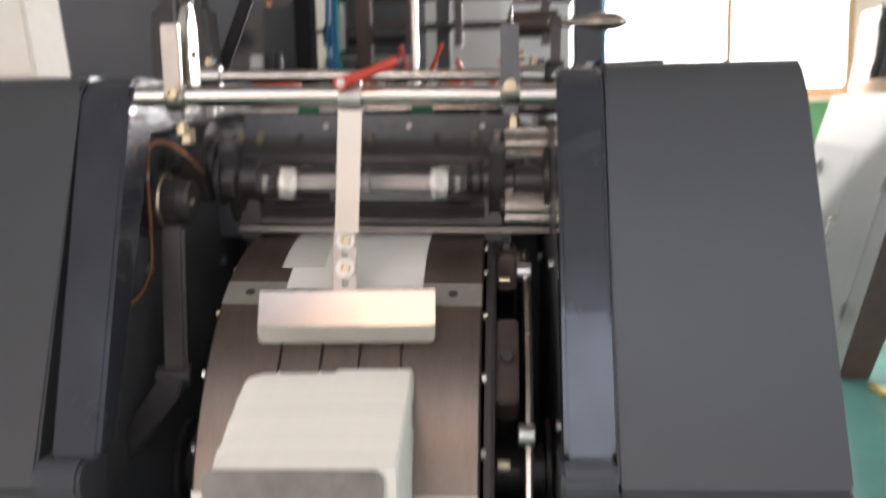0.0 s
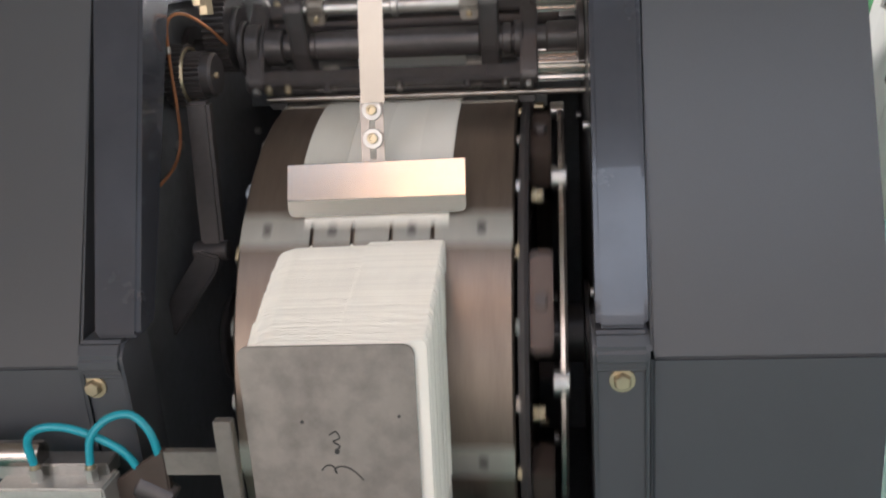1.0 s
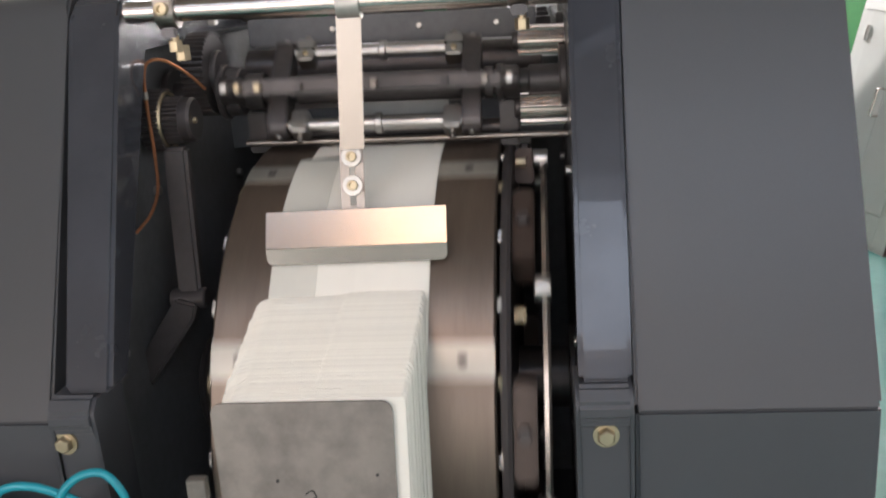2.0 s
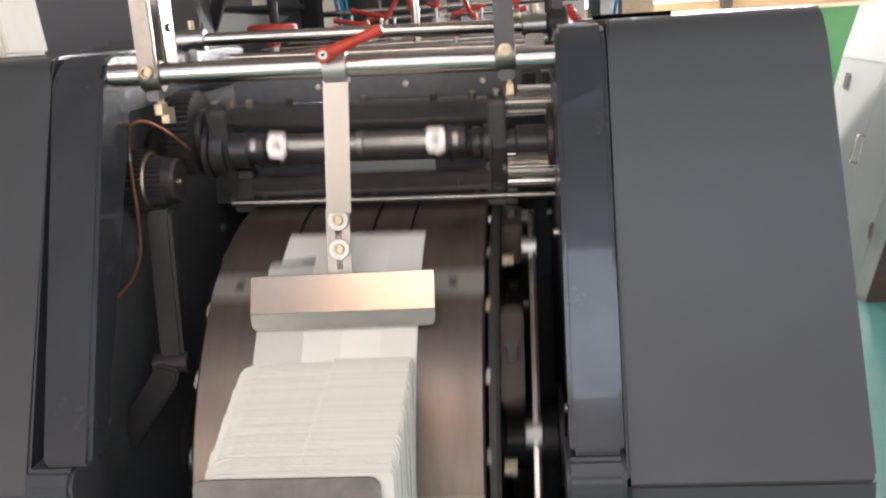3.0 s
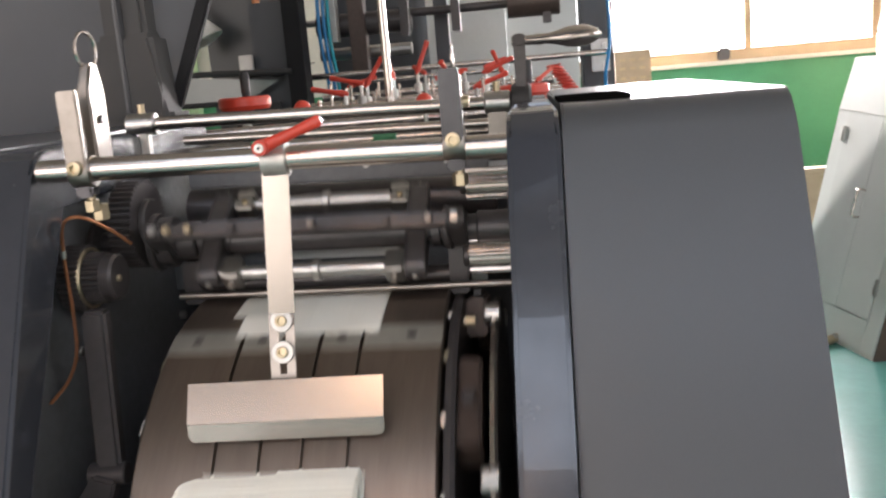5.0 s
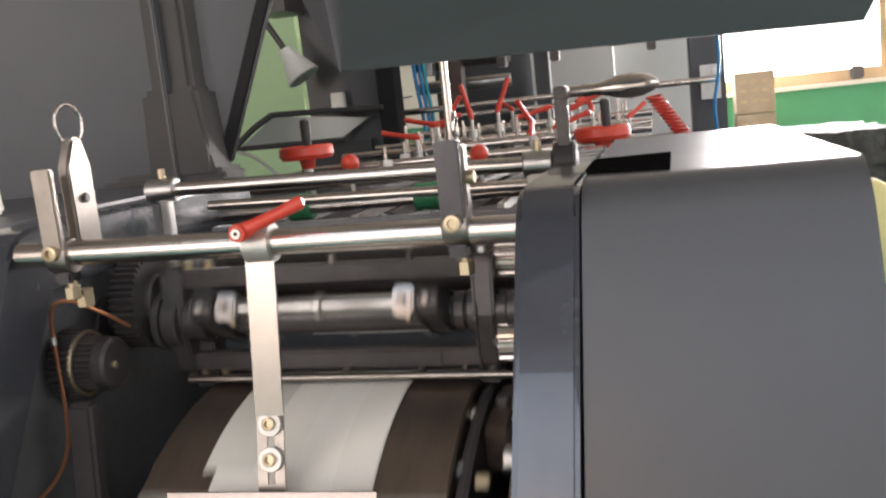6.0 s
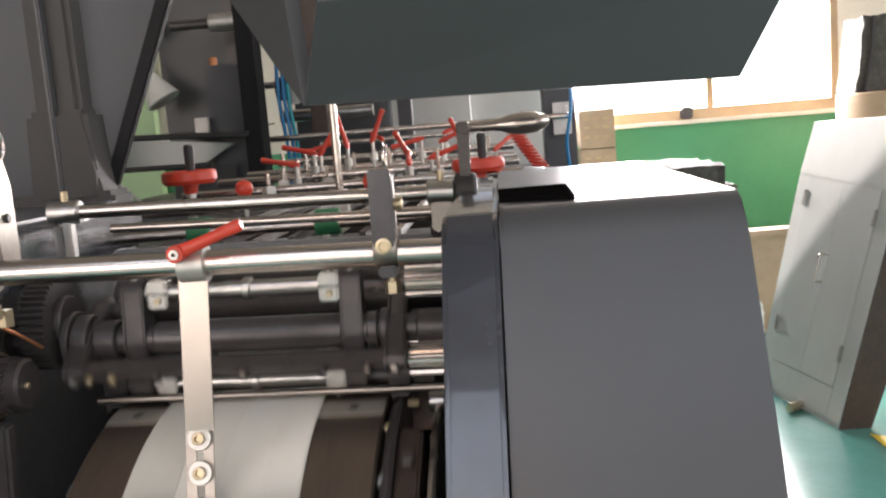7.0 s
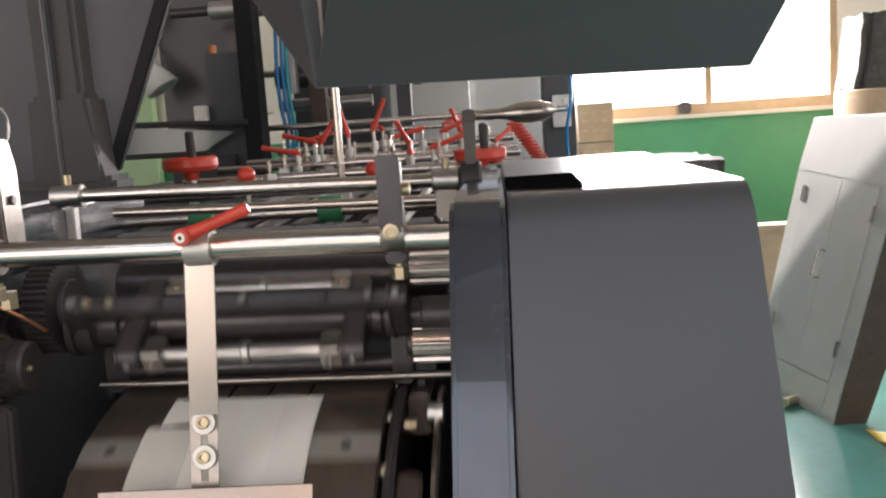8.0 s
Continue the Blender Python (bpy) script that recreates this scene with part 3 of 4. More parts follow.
def rod_bracket(x, z, name_label, tall, ringed):
    """Upright holder clamped on the front rod, with its screw and brass oiler below."""
    b = thing("rod_bracket", name_label, "bracket", "brackets on the front rod")
    part("clamp", lathe([(-0.0140, 0.0156), (-0.0140, 0.0205), (-0.0125, 0.0215), (0.0125, 0.0215), (0.0140, 0.0205), (0.0140, 0.0156)], 32, pose(x, 0, z - 0.006)), STRIP, b, "steel clamp band round the rod")
    part("lug", box(x - 0.011, x + 0.012, -0.012, 0.012, z - 0.040, z - 0.025), DARKSTEEL, b, bevel=0.003)
    part("upright", box(x - 0.0135, x + 0.0135, -0.021, -0.012, z - 0.012, z + tall), STRIP if ringed else DARKSTEEL, b, "flat polished steel upright", bevel=0.002)
    s = part("clamp_screw", lathe([(0.020, 0.0095), (0.029, 0.0095), (0.0295, 0.0085), (0.0295, 0.0055), (0.024, 0.005)], 20, pose(x, 0, z) @ on_y()), BRASS, b, "yellow zinc socket screw")
    part("oiler_neck", rod(0.030, 0.048, 0.006, 12, 0.001, pose(x + 0.004, 0, z) @ rot(0, 90, 0)), BRASS, b)
    part("oiler_cap", rod(0.044, 0.060, 0.010, 6, 0.001, pose(x + 0.004, 0, z) @ rot(0, 90, 0)), BRASS, b, "brass oiler nut")
    if ringed:
        plate = prism([(0.012, z - 0.01), (0.012, z + 0.10), (0.030, z + 0.135), (0.048, z + 0.135), (0.060, z + 0.10), (0.060, z - 0.01)], x + 0.000, x + 0.016)
        part("plate", plate, STRIP, b, "pale cast side plate with a hook end", bevel=0.003)
        part("plate_screw", rod(0.016, 0.020, 0.006, 12, 0.001, pose(x, 0.036, z + 0.06)), BLACK, b)
        pts = [(x + 0.008 + 0.004 * math.sin(a), 0.038 + 0.021 * math.sin(a), z + 0.152 - 0.024 * math.cos(a)) for a in [2 * math.pi * i / 16 for i in range(17)]]
        part("pull_ring", tube(pts, 0.0022, 8, 3), CHROME, b, "bright steel pull ring")
    else:
        part("upright_back", box(x - 0.012, x + 0.012, 0.008, 0.030, z + 0.0, z + tall * 0.92), STRIP, b, bevel=0.002)
        part("knurled_screw", rod(0.012, 0.022, 0.008, 14, 0.001, pose(x, 0.012, z + 0.045)), BRASS, b)
        pts = [(x + 0.004, 0.02 + 0.010 * math.sin(a), z + tall + 0.012 - 0.016 * math.cos(a)) for a in [2 * math.pi * i / 12 for i in range(13)]]
        part("pull_ring", tube(pts, 0.0018, 8, 3), CHROME, b)
    return b


rod_bracket(-0.243, 1.230, "bright steel bracket with a pull ring on the rod", 0.100, True)
rod_bracket(0.250, 1.229, "dark bright-edged steel bracket clamped on the rod", 0.088, False)


def hanger():
    """The stripper plate hung from the front rod on a flat arm, with a red clamp lever."""
    h = thing("stripper_plate", "bent steel stripper plate on a flat arm with red lever", "stripper plate")
    part("clamp", lathe([(-0.016, 0.0160), (-0.016, 0.0225), (0.016, 0.0225), (0.016, 0.0160)], 28, pose(0.017, 0, 1.221)), ALLOY, h)
    # upper arm, lower slotted strip
    up = prism([(-0.001, 1.203), (0.033, 1.203), (0.0225, 1.020), (-0.0110, 1.020)], -0.003, 0.003, "y")
    bmesh.ops.transform(up, matrix=Matrix.Translation((0, -0.006, 0)) @ Matrix.Translation((0, 0, 1.2)) @ rot(-3, 0, 0) @ Matrix.Translation((0, 0, -1.2)), verts=list(up.verts))
    part("arm", up, SATIN, h, "long flat bright steel arm", bevel=0.0008)
    strip = bmesh.new()
    for x0, x1, z0, z1 in ((-0.0155, -0.003, 0.905, 1.024), (0.0065, 0.0185, 0.905, 1.024), (-0.003, 0.0065, 1.012, 1.024), (-0.003, 0.0065, 0.905, 0.938)):
        add_box(strip, x0, x1, -0.0215, -0.0185, z0, z1)
    bmesh.ops.transform(strip, matrix=Matrix.Translation((0, -0.018, 0.965)) @ rot(-14, 0, 0) @ Matrix.Translation((0, 0.018, -0.965)), verts=list(strip.verts))
    part("slotted_strip", strip, STRIP, h, "narrow slotted steel strip")
    for z, y in ((1.008, -0.012), (0.968, -0.0225)):
        part("washer", rod(0.0, 0.004, 0.0150, 24, 0.0008, pose(0.0028, y, z) @ rot(-14) @ on_y()), ALLOY, h)
        part("socket_screw", lathe([(0.003, 0.0078), (0.009, 0.0078), (0.0095, 0.0070), (0.0095, 0.0045), (0.005, 0.004)], 18, pose(0.0028, y, z) @ rot(-14) @ on_y()), BRASS, h, "brass-coloured socket screw")
    # bent plate: upper face leans, lower lip turns back
    sec = [(-0.052, 0.940), (-0.0741, 0.8925), (-0.0738, 0.8915), (-0.0716, 0.892), (-0.0495, 0.940)]
    part("tab", box(-0.0150, 0.0180, -0.055, -0.026, 0.922, 0.926), STRIP, h)
    part("plate", prism(sec, -0.121, 0.138), SATIN, h, "satin steel plate", smooth=8)
    lip = [(-0.121, 0.0), (0.138, 0.0)]
    for cx, a0 in ((0.128, 0), (-0.111, -90)):
        lip += [(cx + 0.010 * math.cos(radians(a0 - 15 * k)), -0.014 + 0.010 * math.sin(radians(a0 - 15 * k))) for k in range(7)]
    part("lip", prism(lip, 0.0, 0.0022, "y", pose(0, -0.0738, 0.8918, -2)), SATIN, h, "turned lower lip with rounded corners", smooth=8)
    # red clamp lever
    piv = Vector((0.010, -0.034, 1.239))
    end = Vector((0.090, -0.037, 1.268))
    d = (end - piv)
    m = Matrix.Translation(piv) @ d.to_track_quat("X", "Z").to_matrix().to_4x4()
    L = d.length
    bm = bmesh.new()
    add_lathe(bm, [(-0.012, 0.004), (-0.010, 0.009), (0.006, 0.0095), (0.018, 0.0078), (L * 0.6, 0.0068), (L - 0.004, 0.0078), (L, 0.005)], 14, m @ Matrix.Diagonal((1, 0.75, 1, 1)))
    part("lever", bm, RED, h, "orange-red plastic clamp lever", bevel=0)
    part("lever_hub", lathe([(-0.022, 0.009), (0.006, 0.011), (0.011, 0.0095)], 20, Matrix.Translation(piv) @ on_y()), RED, h)
    part("lever_screw", lathe([(0.010, 0.0062), (0.0135, 0.0058), (0.0135, 0.0025), (0.011, 0.002)], 16, Matrix.Translation(piv) @ on_y()), STEEL, h)
    return h


hanger()


def copper_line():
    c = thing("oil_line", "thin copper oil tube clipped to the machine frame", "oil tube")
    part("tube", tube([(-0.250, 0.12, 1.105), (-0.262, 0.08, 1.135), (-0.285, 0.05, 1.158), (-0.309, 0.045, 1.150), (-0.318, 0.05, 1.105), (-0.318, 0.05, 1.02), (-0.317, 0.04, 0.965), (-0.325, 0.02, 0.93), (-0.345, 0.0, 0.905)], 0.0026, 8, 6), COPPER, c)
    part("clip", rod(-0.006, 0.006, 0.0042, 10, 0.001, pose(-0.318, 0.05, 1.106) @ rot(0, 90, 0)), STEEL, c)
    part("fitting", rod(-0.01, 0.012, 0.011, 6, 0.001, pose(-0.238, 0.02, 1.168) @ rot(0, 90, 0)), BRASS, c, "brass hexagon fitting")


copper_line()


# ---- stack of envelopes ----
def envelope_stack():
    rng = random.Random(5)
    n = 104
    mesh_cache = []
    for v in range(24):
        # a folded envelope, open flap side towards -x reaching out more at the back of the stack
        bm = bmesh.new()
        f = (v // 3) / 7.0
        w, h, th = 0.2185, 0.30, 0.00135
        drop = (0.0, 0.0001, 0.0002)[v % 3] + 0.003 * f
        out = 0.002 + 0.026 * f ** 0.7 + rng.uniform(-0.0012, 0.0012)
        left = -w / 2 - out
        outl = [(left + 0.01, -h), (w / 2, -h), (w / 2, -0.006), (w / 2 - 0.004, 0.0), (0.000, 0.0), (-0.002, -drop), (left + 0.030, -drop - 0.001)]
        outl += [(left + 0.014, -0.005 - drop), (left + 0.005, -0.014 - drop), (left, -0.030 - drop)]
        add_prism(bm, outl, -th, th, "y")
        mesh_cache.append(mesh_from("leaf", bm, PAPER, 0))
    for i in range(n):
        f = i / (n - 1)
        y = -0.352 + 0.262 * f
        z = 0.7915 + 0.0445 * f - 0.010 * max(0, f - 0.9) * 10 * 0.3
        e = new("envelope", mesh_cache[3 * min(7, int(f * 8)) + rng.randrange(3)])
        x = 0.002 - 0.004 * f + rng.gauss(0, 0.0010)
        e.matrix_basis = pose(x, y, z + rng.gauss(0, 0.00012), -9 + rng.gauss(0, 0.03), 0.25 + rng.gauss(0, 0.02), rng.gauss(0, 0.05))
        tagged(e, "white paper envelope standing on edge in the delivery stack", "envelope", "stacked envelopes")


envelope_stack()


def stack_plate():
    p = thing("stack_end_plate", "stained grey metal end plate with a marker scribble, before the envelopes", "plate", at=pose(-0.010, -0.3565, 0.789, -9))
    bm = bmesh.new()
    w, r = 0.2125, 0.012
    out = []
    for cx, cz, a0 in ((w / 2 - r, -r, 0), (-w / 2 + r, -r, 90)):
        out += [(cx + r * math.cos(radians(a0 + 15 * k)), cz + r * math.sin(radians(a0 + 15 * k))) for k in range(7)]
    out += [(-w / 2 + 0.016, -0.30), (w / 2, -0.30)]
    add_prism(bm, out, -0.005, 0.0, "y")
    part("sheet", bm, PLATE, p, bevel=0.0006)
    pts = [(-0.012, -0.0058, -0.152), (-0.006, -0.0058, -0.146), (0.002, -0.0058, -0.147), (0.006, -0.0058, -0.156), (0.004, -0.0058, -0.150), (0.014, -0.0058, -0.147), (0.026, -0.0058, -0.152), (0.038, -0.0058, -0.164)]
    part("scribble", tube(pts, 0.0009, 6, 5), INK, p)
    part("scribble", tube([(0.0, -0.0058, -0.108), (0.008, -0.0058, -0.104), (0.012, -0.0058, -0.112), (0.004, -0.0058, -0.116), (0.012, -0.0058, -0.122), (0.006, -0.0058, -0.127)], 0.0009, 6, 5), INK, p)
    part("dot", lathe([(0, 0.003), (0.001, 0.003)], 12, pose(0.008, -0.005, -0.129) @ on_y()), INK, p)
    part("dot", lathe([(0, 0.0022), (0.001, 0.0022)], 10, pose(-0.032, -0.005, -0.092) @ on_y()), INK, p)
    part("dot", lathe([(0, 0.0020), (0.001, 0.0020)], 10, pose(0.085, -0.005, -0.086) @ on_y()), INK, p)
    t = thing("delivery_table", "dark steel delivery table under the envelope stack", "table")
    part("top", box(-0.16, 0.16, -0.75, -0.21, 0.46, 0.485), BLACK, t, bevel=0.003)
    for x in (-0.14, 0.14):
        part("leg", box(x - 0.02, x + 0.02, -0.72, -0.68, 0.0, 0.46), BLACK, t)
        part("leg", box(x - 0.02, x + 0.02, -0.28, -0.24, 0.0, 0.46), BLACK, t)


stack_plate()


def pneumatics():
    c = thing("air_cylinder", "silver air cylinder block with two teal hoses", "air cylinder", at=pose(0, 0, 0))
    part("block", box(-0.455, -0.305, -0.385, -0.335, 0.535, 0.612), ALLOY, c, bevel=0.003)
    part("barrel", rod(-0.62, -0.40, 0.017, 24, 0.002, pose(0, -0.345, 0.640)), CHROME, c)
    part("rail", box(-0.60, -0.312, -0.352, -0.318, 0.606, 0.628), STEEL, c, bevel=0.002)
    for x in (-0.402, -0.327):
        f = part("fitting", rod(0, 0.020, 0.0085, 6, 0.001, pose(x, -0.365, 0.610) @ on_z()), STEEL, c)
        part("collar", rod(0.018, 0.026, 0.0065, 14, 0.001, pose(x, -0.365, 0.610) @ on_z()), BRASS, f)
    part("hose", tube([(-0.402, -0.365, 0.634), (-0.404, -0.365, 0.668), (-0.385, -0.365, 0.686), (-0.35, -0.36, 0.684), (-0.31, -0.35, 0.660), (-0.285, -0.345, 0.635), (-0.268, -0.34, 0.590)], 0.0052, 10, 8), TEAL, c, "teal air hose")
    part("hose", tube([(-0.327, -0.365, 0.634), (-0.322, -0.36, 0.670), (-0.300, -0.352, 0.692), (-0.272, -0.345, 0.694), (-0.252, -0.345, 0.672), (-0.245, -0.345, 0.640), (-0.250, -0.34, 0.595)], 0.0052, 10, 8), TEAL, c, "teal air hose")
    part("elbow", rod(-0.02, 0.03, 0.018, 16, 0.002, pose(-0.262, -0.34, 0.585) @ rot(0, 30, 0)), BLACK, c)
    b = thing("side_guide", "pale steel side guide bracket beside the envelopes", "bracket")
    part("cross_arm", box(-0.235, -0.145, -0.352, -0.340, 0.612, 0.645), PLATE, b, bevel=0.001)
    part("finger", box(-0.158, -0.135, -0.366, -0.352, 0.46, 0.694), PLATE, b, bevel=0.001)
    part("gusset", prism([(-0.31, 0.60), (-0.235, 0.648), (-0.235, 0.54), (-0.31, 0.50)], -0.350, -0.338, "y"), BROWN, b, bevel=0.002)


pneumatics()


# ---- rear of the machine ----
def rear_rod():
    t = thing("rear_cross_rod", "polished steel rear rod with end collars and a black knob", "rod", at=cross(0.36, 1.2655))
    part("bar", rod(-0.30, 0.31, 0.0115, 28), CHROME, t)
    part("collar", rod(-0.335, -0.285, 0.019, 28), STEEL, t)
    part("collar", rod(0.275, 0.318, 0.019, 28), STEEL, t)
    for x in (-0.31, 0.296):
        part("set_screw", rod(0.017, 0.034, 0.006, 10, 0.001, pose(x, 0, 0) @ on_z()), BRASS, t)
    part("knob", lathe([(0.318, 0.014), (0.320, 0.026), (0.323, 0.028), (0.349, 0.028), (0.353, 0.024), (0.353, 0.010)], 28), RUBBER, t, "black ribbed knob")
    part("lug", box(0.280, 0.313, -0.012, 0.012, -0.060, -0.012), STRIP, t, bevel=0.003)
    part("second_rod", rod(-0.26, 0.31, 0.008, 20, 0.001, pose(0, 0.05, -0.035)), CHROME, t)
    part("hanger", box(-0.315, -0.300, -0.01, 0.01, -0.075, 0.0), ALLOY, t, bevel=0.002)
    c = thing("crank", "black crank arm with a polished steel grip", "crank")
    part("arm", prism([(0.328, 1.262), (0.345, 1.262), (0.348, 1.365), (0.328, 1.365)], 0.345, 0.357, "y"), BLACK, c, bevel=0.002)
    part("grip", lathe([(0.325, 0.008), (0.36, 0.008), (0.370, 0.0095), (0.382, 0.0085), (0.396, 0.0105), (0.416, 0.0165), (0.434, 0.0185), (0.452, 0.0165), (0.467, 0.010), (0.474, 0.003)], 24, pose(0, 0.40, 1.356)), CHROME, c, "polished steel crank grip")
    part("boss", rod(-0.02, 0.03, 0.010, 16, 0.001, pose(0.338, 0.37, 1.356) @ on_y()), BLACK, c)


rear_rod()


def clamp_lever(x, y, z, turn, rise=15, length=0.098):
    c = thing("clamp_lever", "red plastic clamp lever on a bright steel stud", "clamp lever", "red clamp levers", at=pose(x, y, z, 0, 0, turn))
    part("stud", rod(-0.075, 0.004, 0.0055, 12, 0.001, on_z()), STEEL, c)
    part("sleeve", rod(-0.055, -0.030, 0.013, 14, 0.002, on_z()), ALLOY, c)
    bm = bmesh.new()
    add_lathe(bm, [(-0.010, 0.005), (0.010, 0.010), (0.025, 0.0075), (length * 0.7, 0.0068), (length, 0.0085), (length + 0.003, 0.004)], 12, pose(0, 0, 0.008, 0, -rise, 0))
    part("handle", bm, RED, c)
    return c


def rear_bed():
    bed = thing("machine_bed", "dark grey rear machine bed with bright cross rods", "machine bed")
    part("left_rail", box(-0.62, -0.36, 0.76, 4.6, 0.0, 1.13), GREY_DARK, bed, bevel=0.006)
    part("right_rail", box(0.34, 0.66, 0.80, 4.6, 0.0, 1.10), GREY_DARK, bed, bevel=0.006)
    part("table", box(-0.36, 0.34, 0.50, 4.6, 0.95, 1.02), FRAME, bed)
    for y, z, r in ((0.55, 1.205, 0.010), (0.68, 1.20, 0.013), (0.86, 1.225, 0.012), (1.05, 1.215, 0.010), (1.30, 1.23, 0.012), (1.62, 1.245, 0.012), (1.95, 1.25, 0.012), (2.4, 1.27, 0.014)):
        part("cross_rod", rod(-0.45, 0.45, r, 18, 0.001, pose(0, y, z)), CHROME, bed)
    for x in (-0.16, 0.075):
        part("belt_roller", rod(-0.022, 0.022, 0.024, 20, 0.002, pose(x, 0.56, 1.207)), BELT, bed, "green belt roller")
    for y in (0.62, 0.95, 1.4):
        part("spacer_bar", box(-0.30, 0.30, y, y + 0.03, 1.14, 1.165), BLACK, bed, bevel=0.002)
    for i in range(9):
        x = -0.26 + 0.065 * i
        part("rail_strip", box(x, x + 0.012, 0.55, 2.4, 1.17, 1.185), STEEL if i % 2 else BLACK, bed)
    for x, y, z, t, rise in ((-0.172, 1.45, 1.279, 178, 12), (-0.154, 1.62, 1.305, 172, 14), (-0.150, 1.70, 1.300, 20, 55), (-0.065, 1.70, 1.317, 150, 72), (0.006, 1.75, 1.328, 20, 66),
                            (0.148, 1.85, 1.320, 195, -12), (0.133, 1.55, 1.283, 250, 40), (0.202, 1.50, 1.269, 15, 18), (0.217, 1.80, 1.309, 10, 22), (0.383, 1.90, 1.267, 60, 20),
                            (0.270, 1.95, 1.300, 120, 50), (0.153, 1.35, 1.263, 95, 15), (-0.02, 2.20, 1.325, 120, 15), (0.20, 2.30, 1.330, 40, 15), (-0.28, 2.10, 1.300, 10, 15)):
        clamp_lever(x, y, z, t, rise)
    for x, y, z in ((-0.127, 0.753, 1.268), (0.130, 0.77, 1.262)):
        b = thing("ball_knob", "red plastic ball knob on a steel stem", "knob", "red ball knobs", at=pose(x, y, z))
        part("ball", lathe([(-0.018, 0.004)] + [(-0.018 * math.cos(math.pi * k / 10), max(0.0005, 0.018 * math.sin(math.pi * k / 10))) for k in range(2, 11)], 20, on_z()), RED, b)
        part("stem", rod(-0.075, -0.014, 0.005, 10, 0.001, on_z()), STEEL, b)
    for x, y, z in ((-0.372, 1.144, 1.286), (0.338, 1.245, 1.258)):
        w = thing("handwheel", "red plastic handwheel with an upright black grip", "handwheel", "red handwheels", at=pose(x, y, z))
        part("rim", lathe([(-0.014, 0.050), (-0.016, 0.060), (-0.006, 0.067), (0.012, 0.066), (0.017, 0.060), (0.014, 0.052), (0.006, 0.046), (0.004, 0.012)], 36, on_z()), RED, w)
        part("hub", lathe([(-0.04, 0.016), (-0.01, 0.022), (0.006, 0.020)], 20, on_z()), RED, w)
        part("grip", lathe([(0.010, 0.009), (0.030, 0.0115), (0.075, 0.012), (0.080, 0.008)], 16, pose(0.012, -0.02, 0) @ on_z()), RUBBER, w, "black upright grip")
        part("spindle", rod(-0.15, -0.03, 0.012, 14, 0.001, on_z()), STEEL, w)
    post = thing("steel_post", "upright polished steel post with a clamp foot", "post", at=pose(0.02, 1.02, 1.20))
    part("column", rod(0, 0.34, 0.0095, 16, 0.001, on_z()), CHROME, post)
    part("foot", box(-0.018, 0.018, -0.018, 0.018, -0.02, 0.035), ALLOY, post, bevel=0.003)
    part("head", rod(0.32, 0.345, 0.015, 16, 0.002, on_z()), STEEL, post)
    rng = random.Random(11)
    for i in range(26):
        x, y = rng.uniform(-0.3, 0.36), rng.uniform(1.2, 2.4)
        s = thing("adjusting_stud", "small bright steel adjusting stud with a clamp block", "stud", "adjusting studs", at=pose(x, y, 1.215, 0, 0, rng.uniform(0, 90)))
        part("stem", rod(0, rng.uniform(0.06, 0.12), 0.005, 10, 0.001, on_z()), CHROME, s)
        part("block", box(-0.014, 0.014, -0.012, 0.012, 0.0, 0.03), STEEL if i % 3 else BLACK, s, bevel=0.002)


rear_bed()


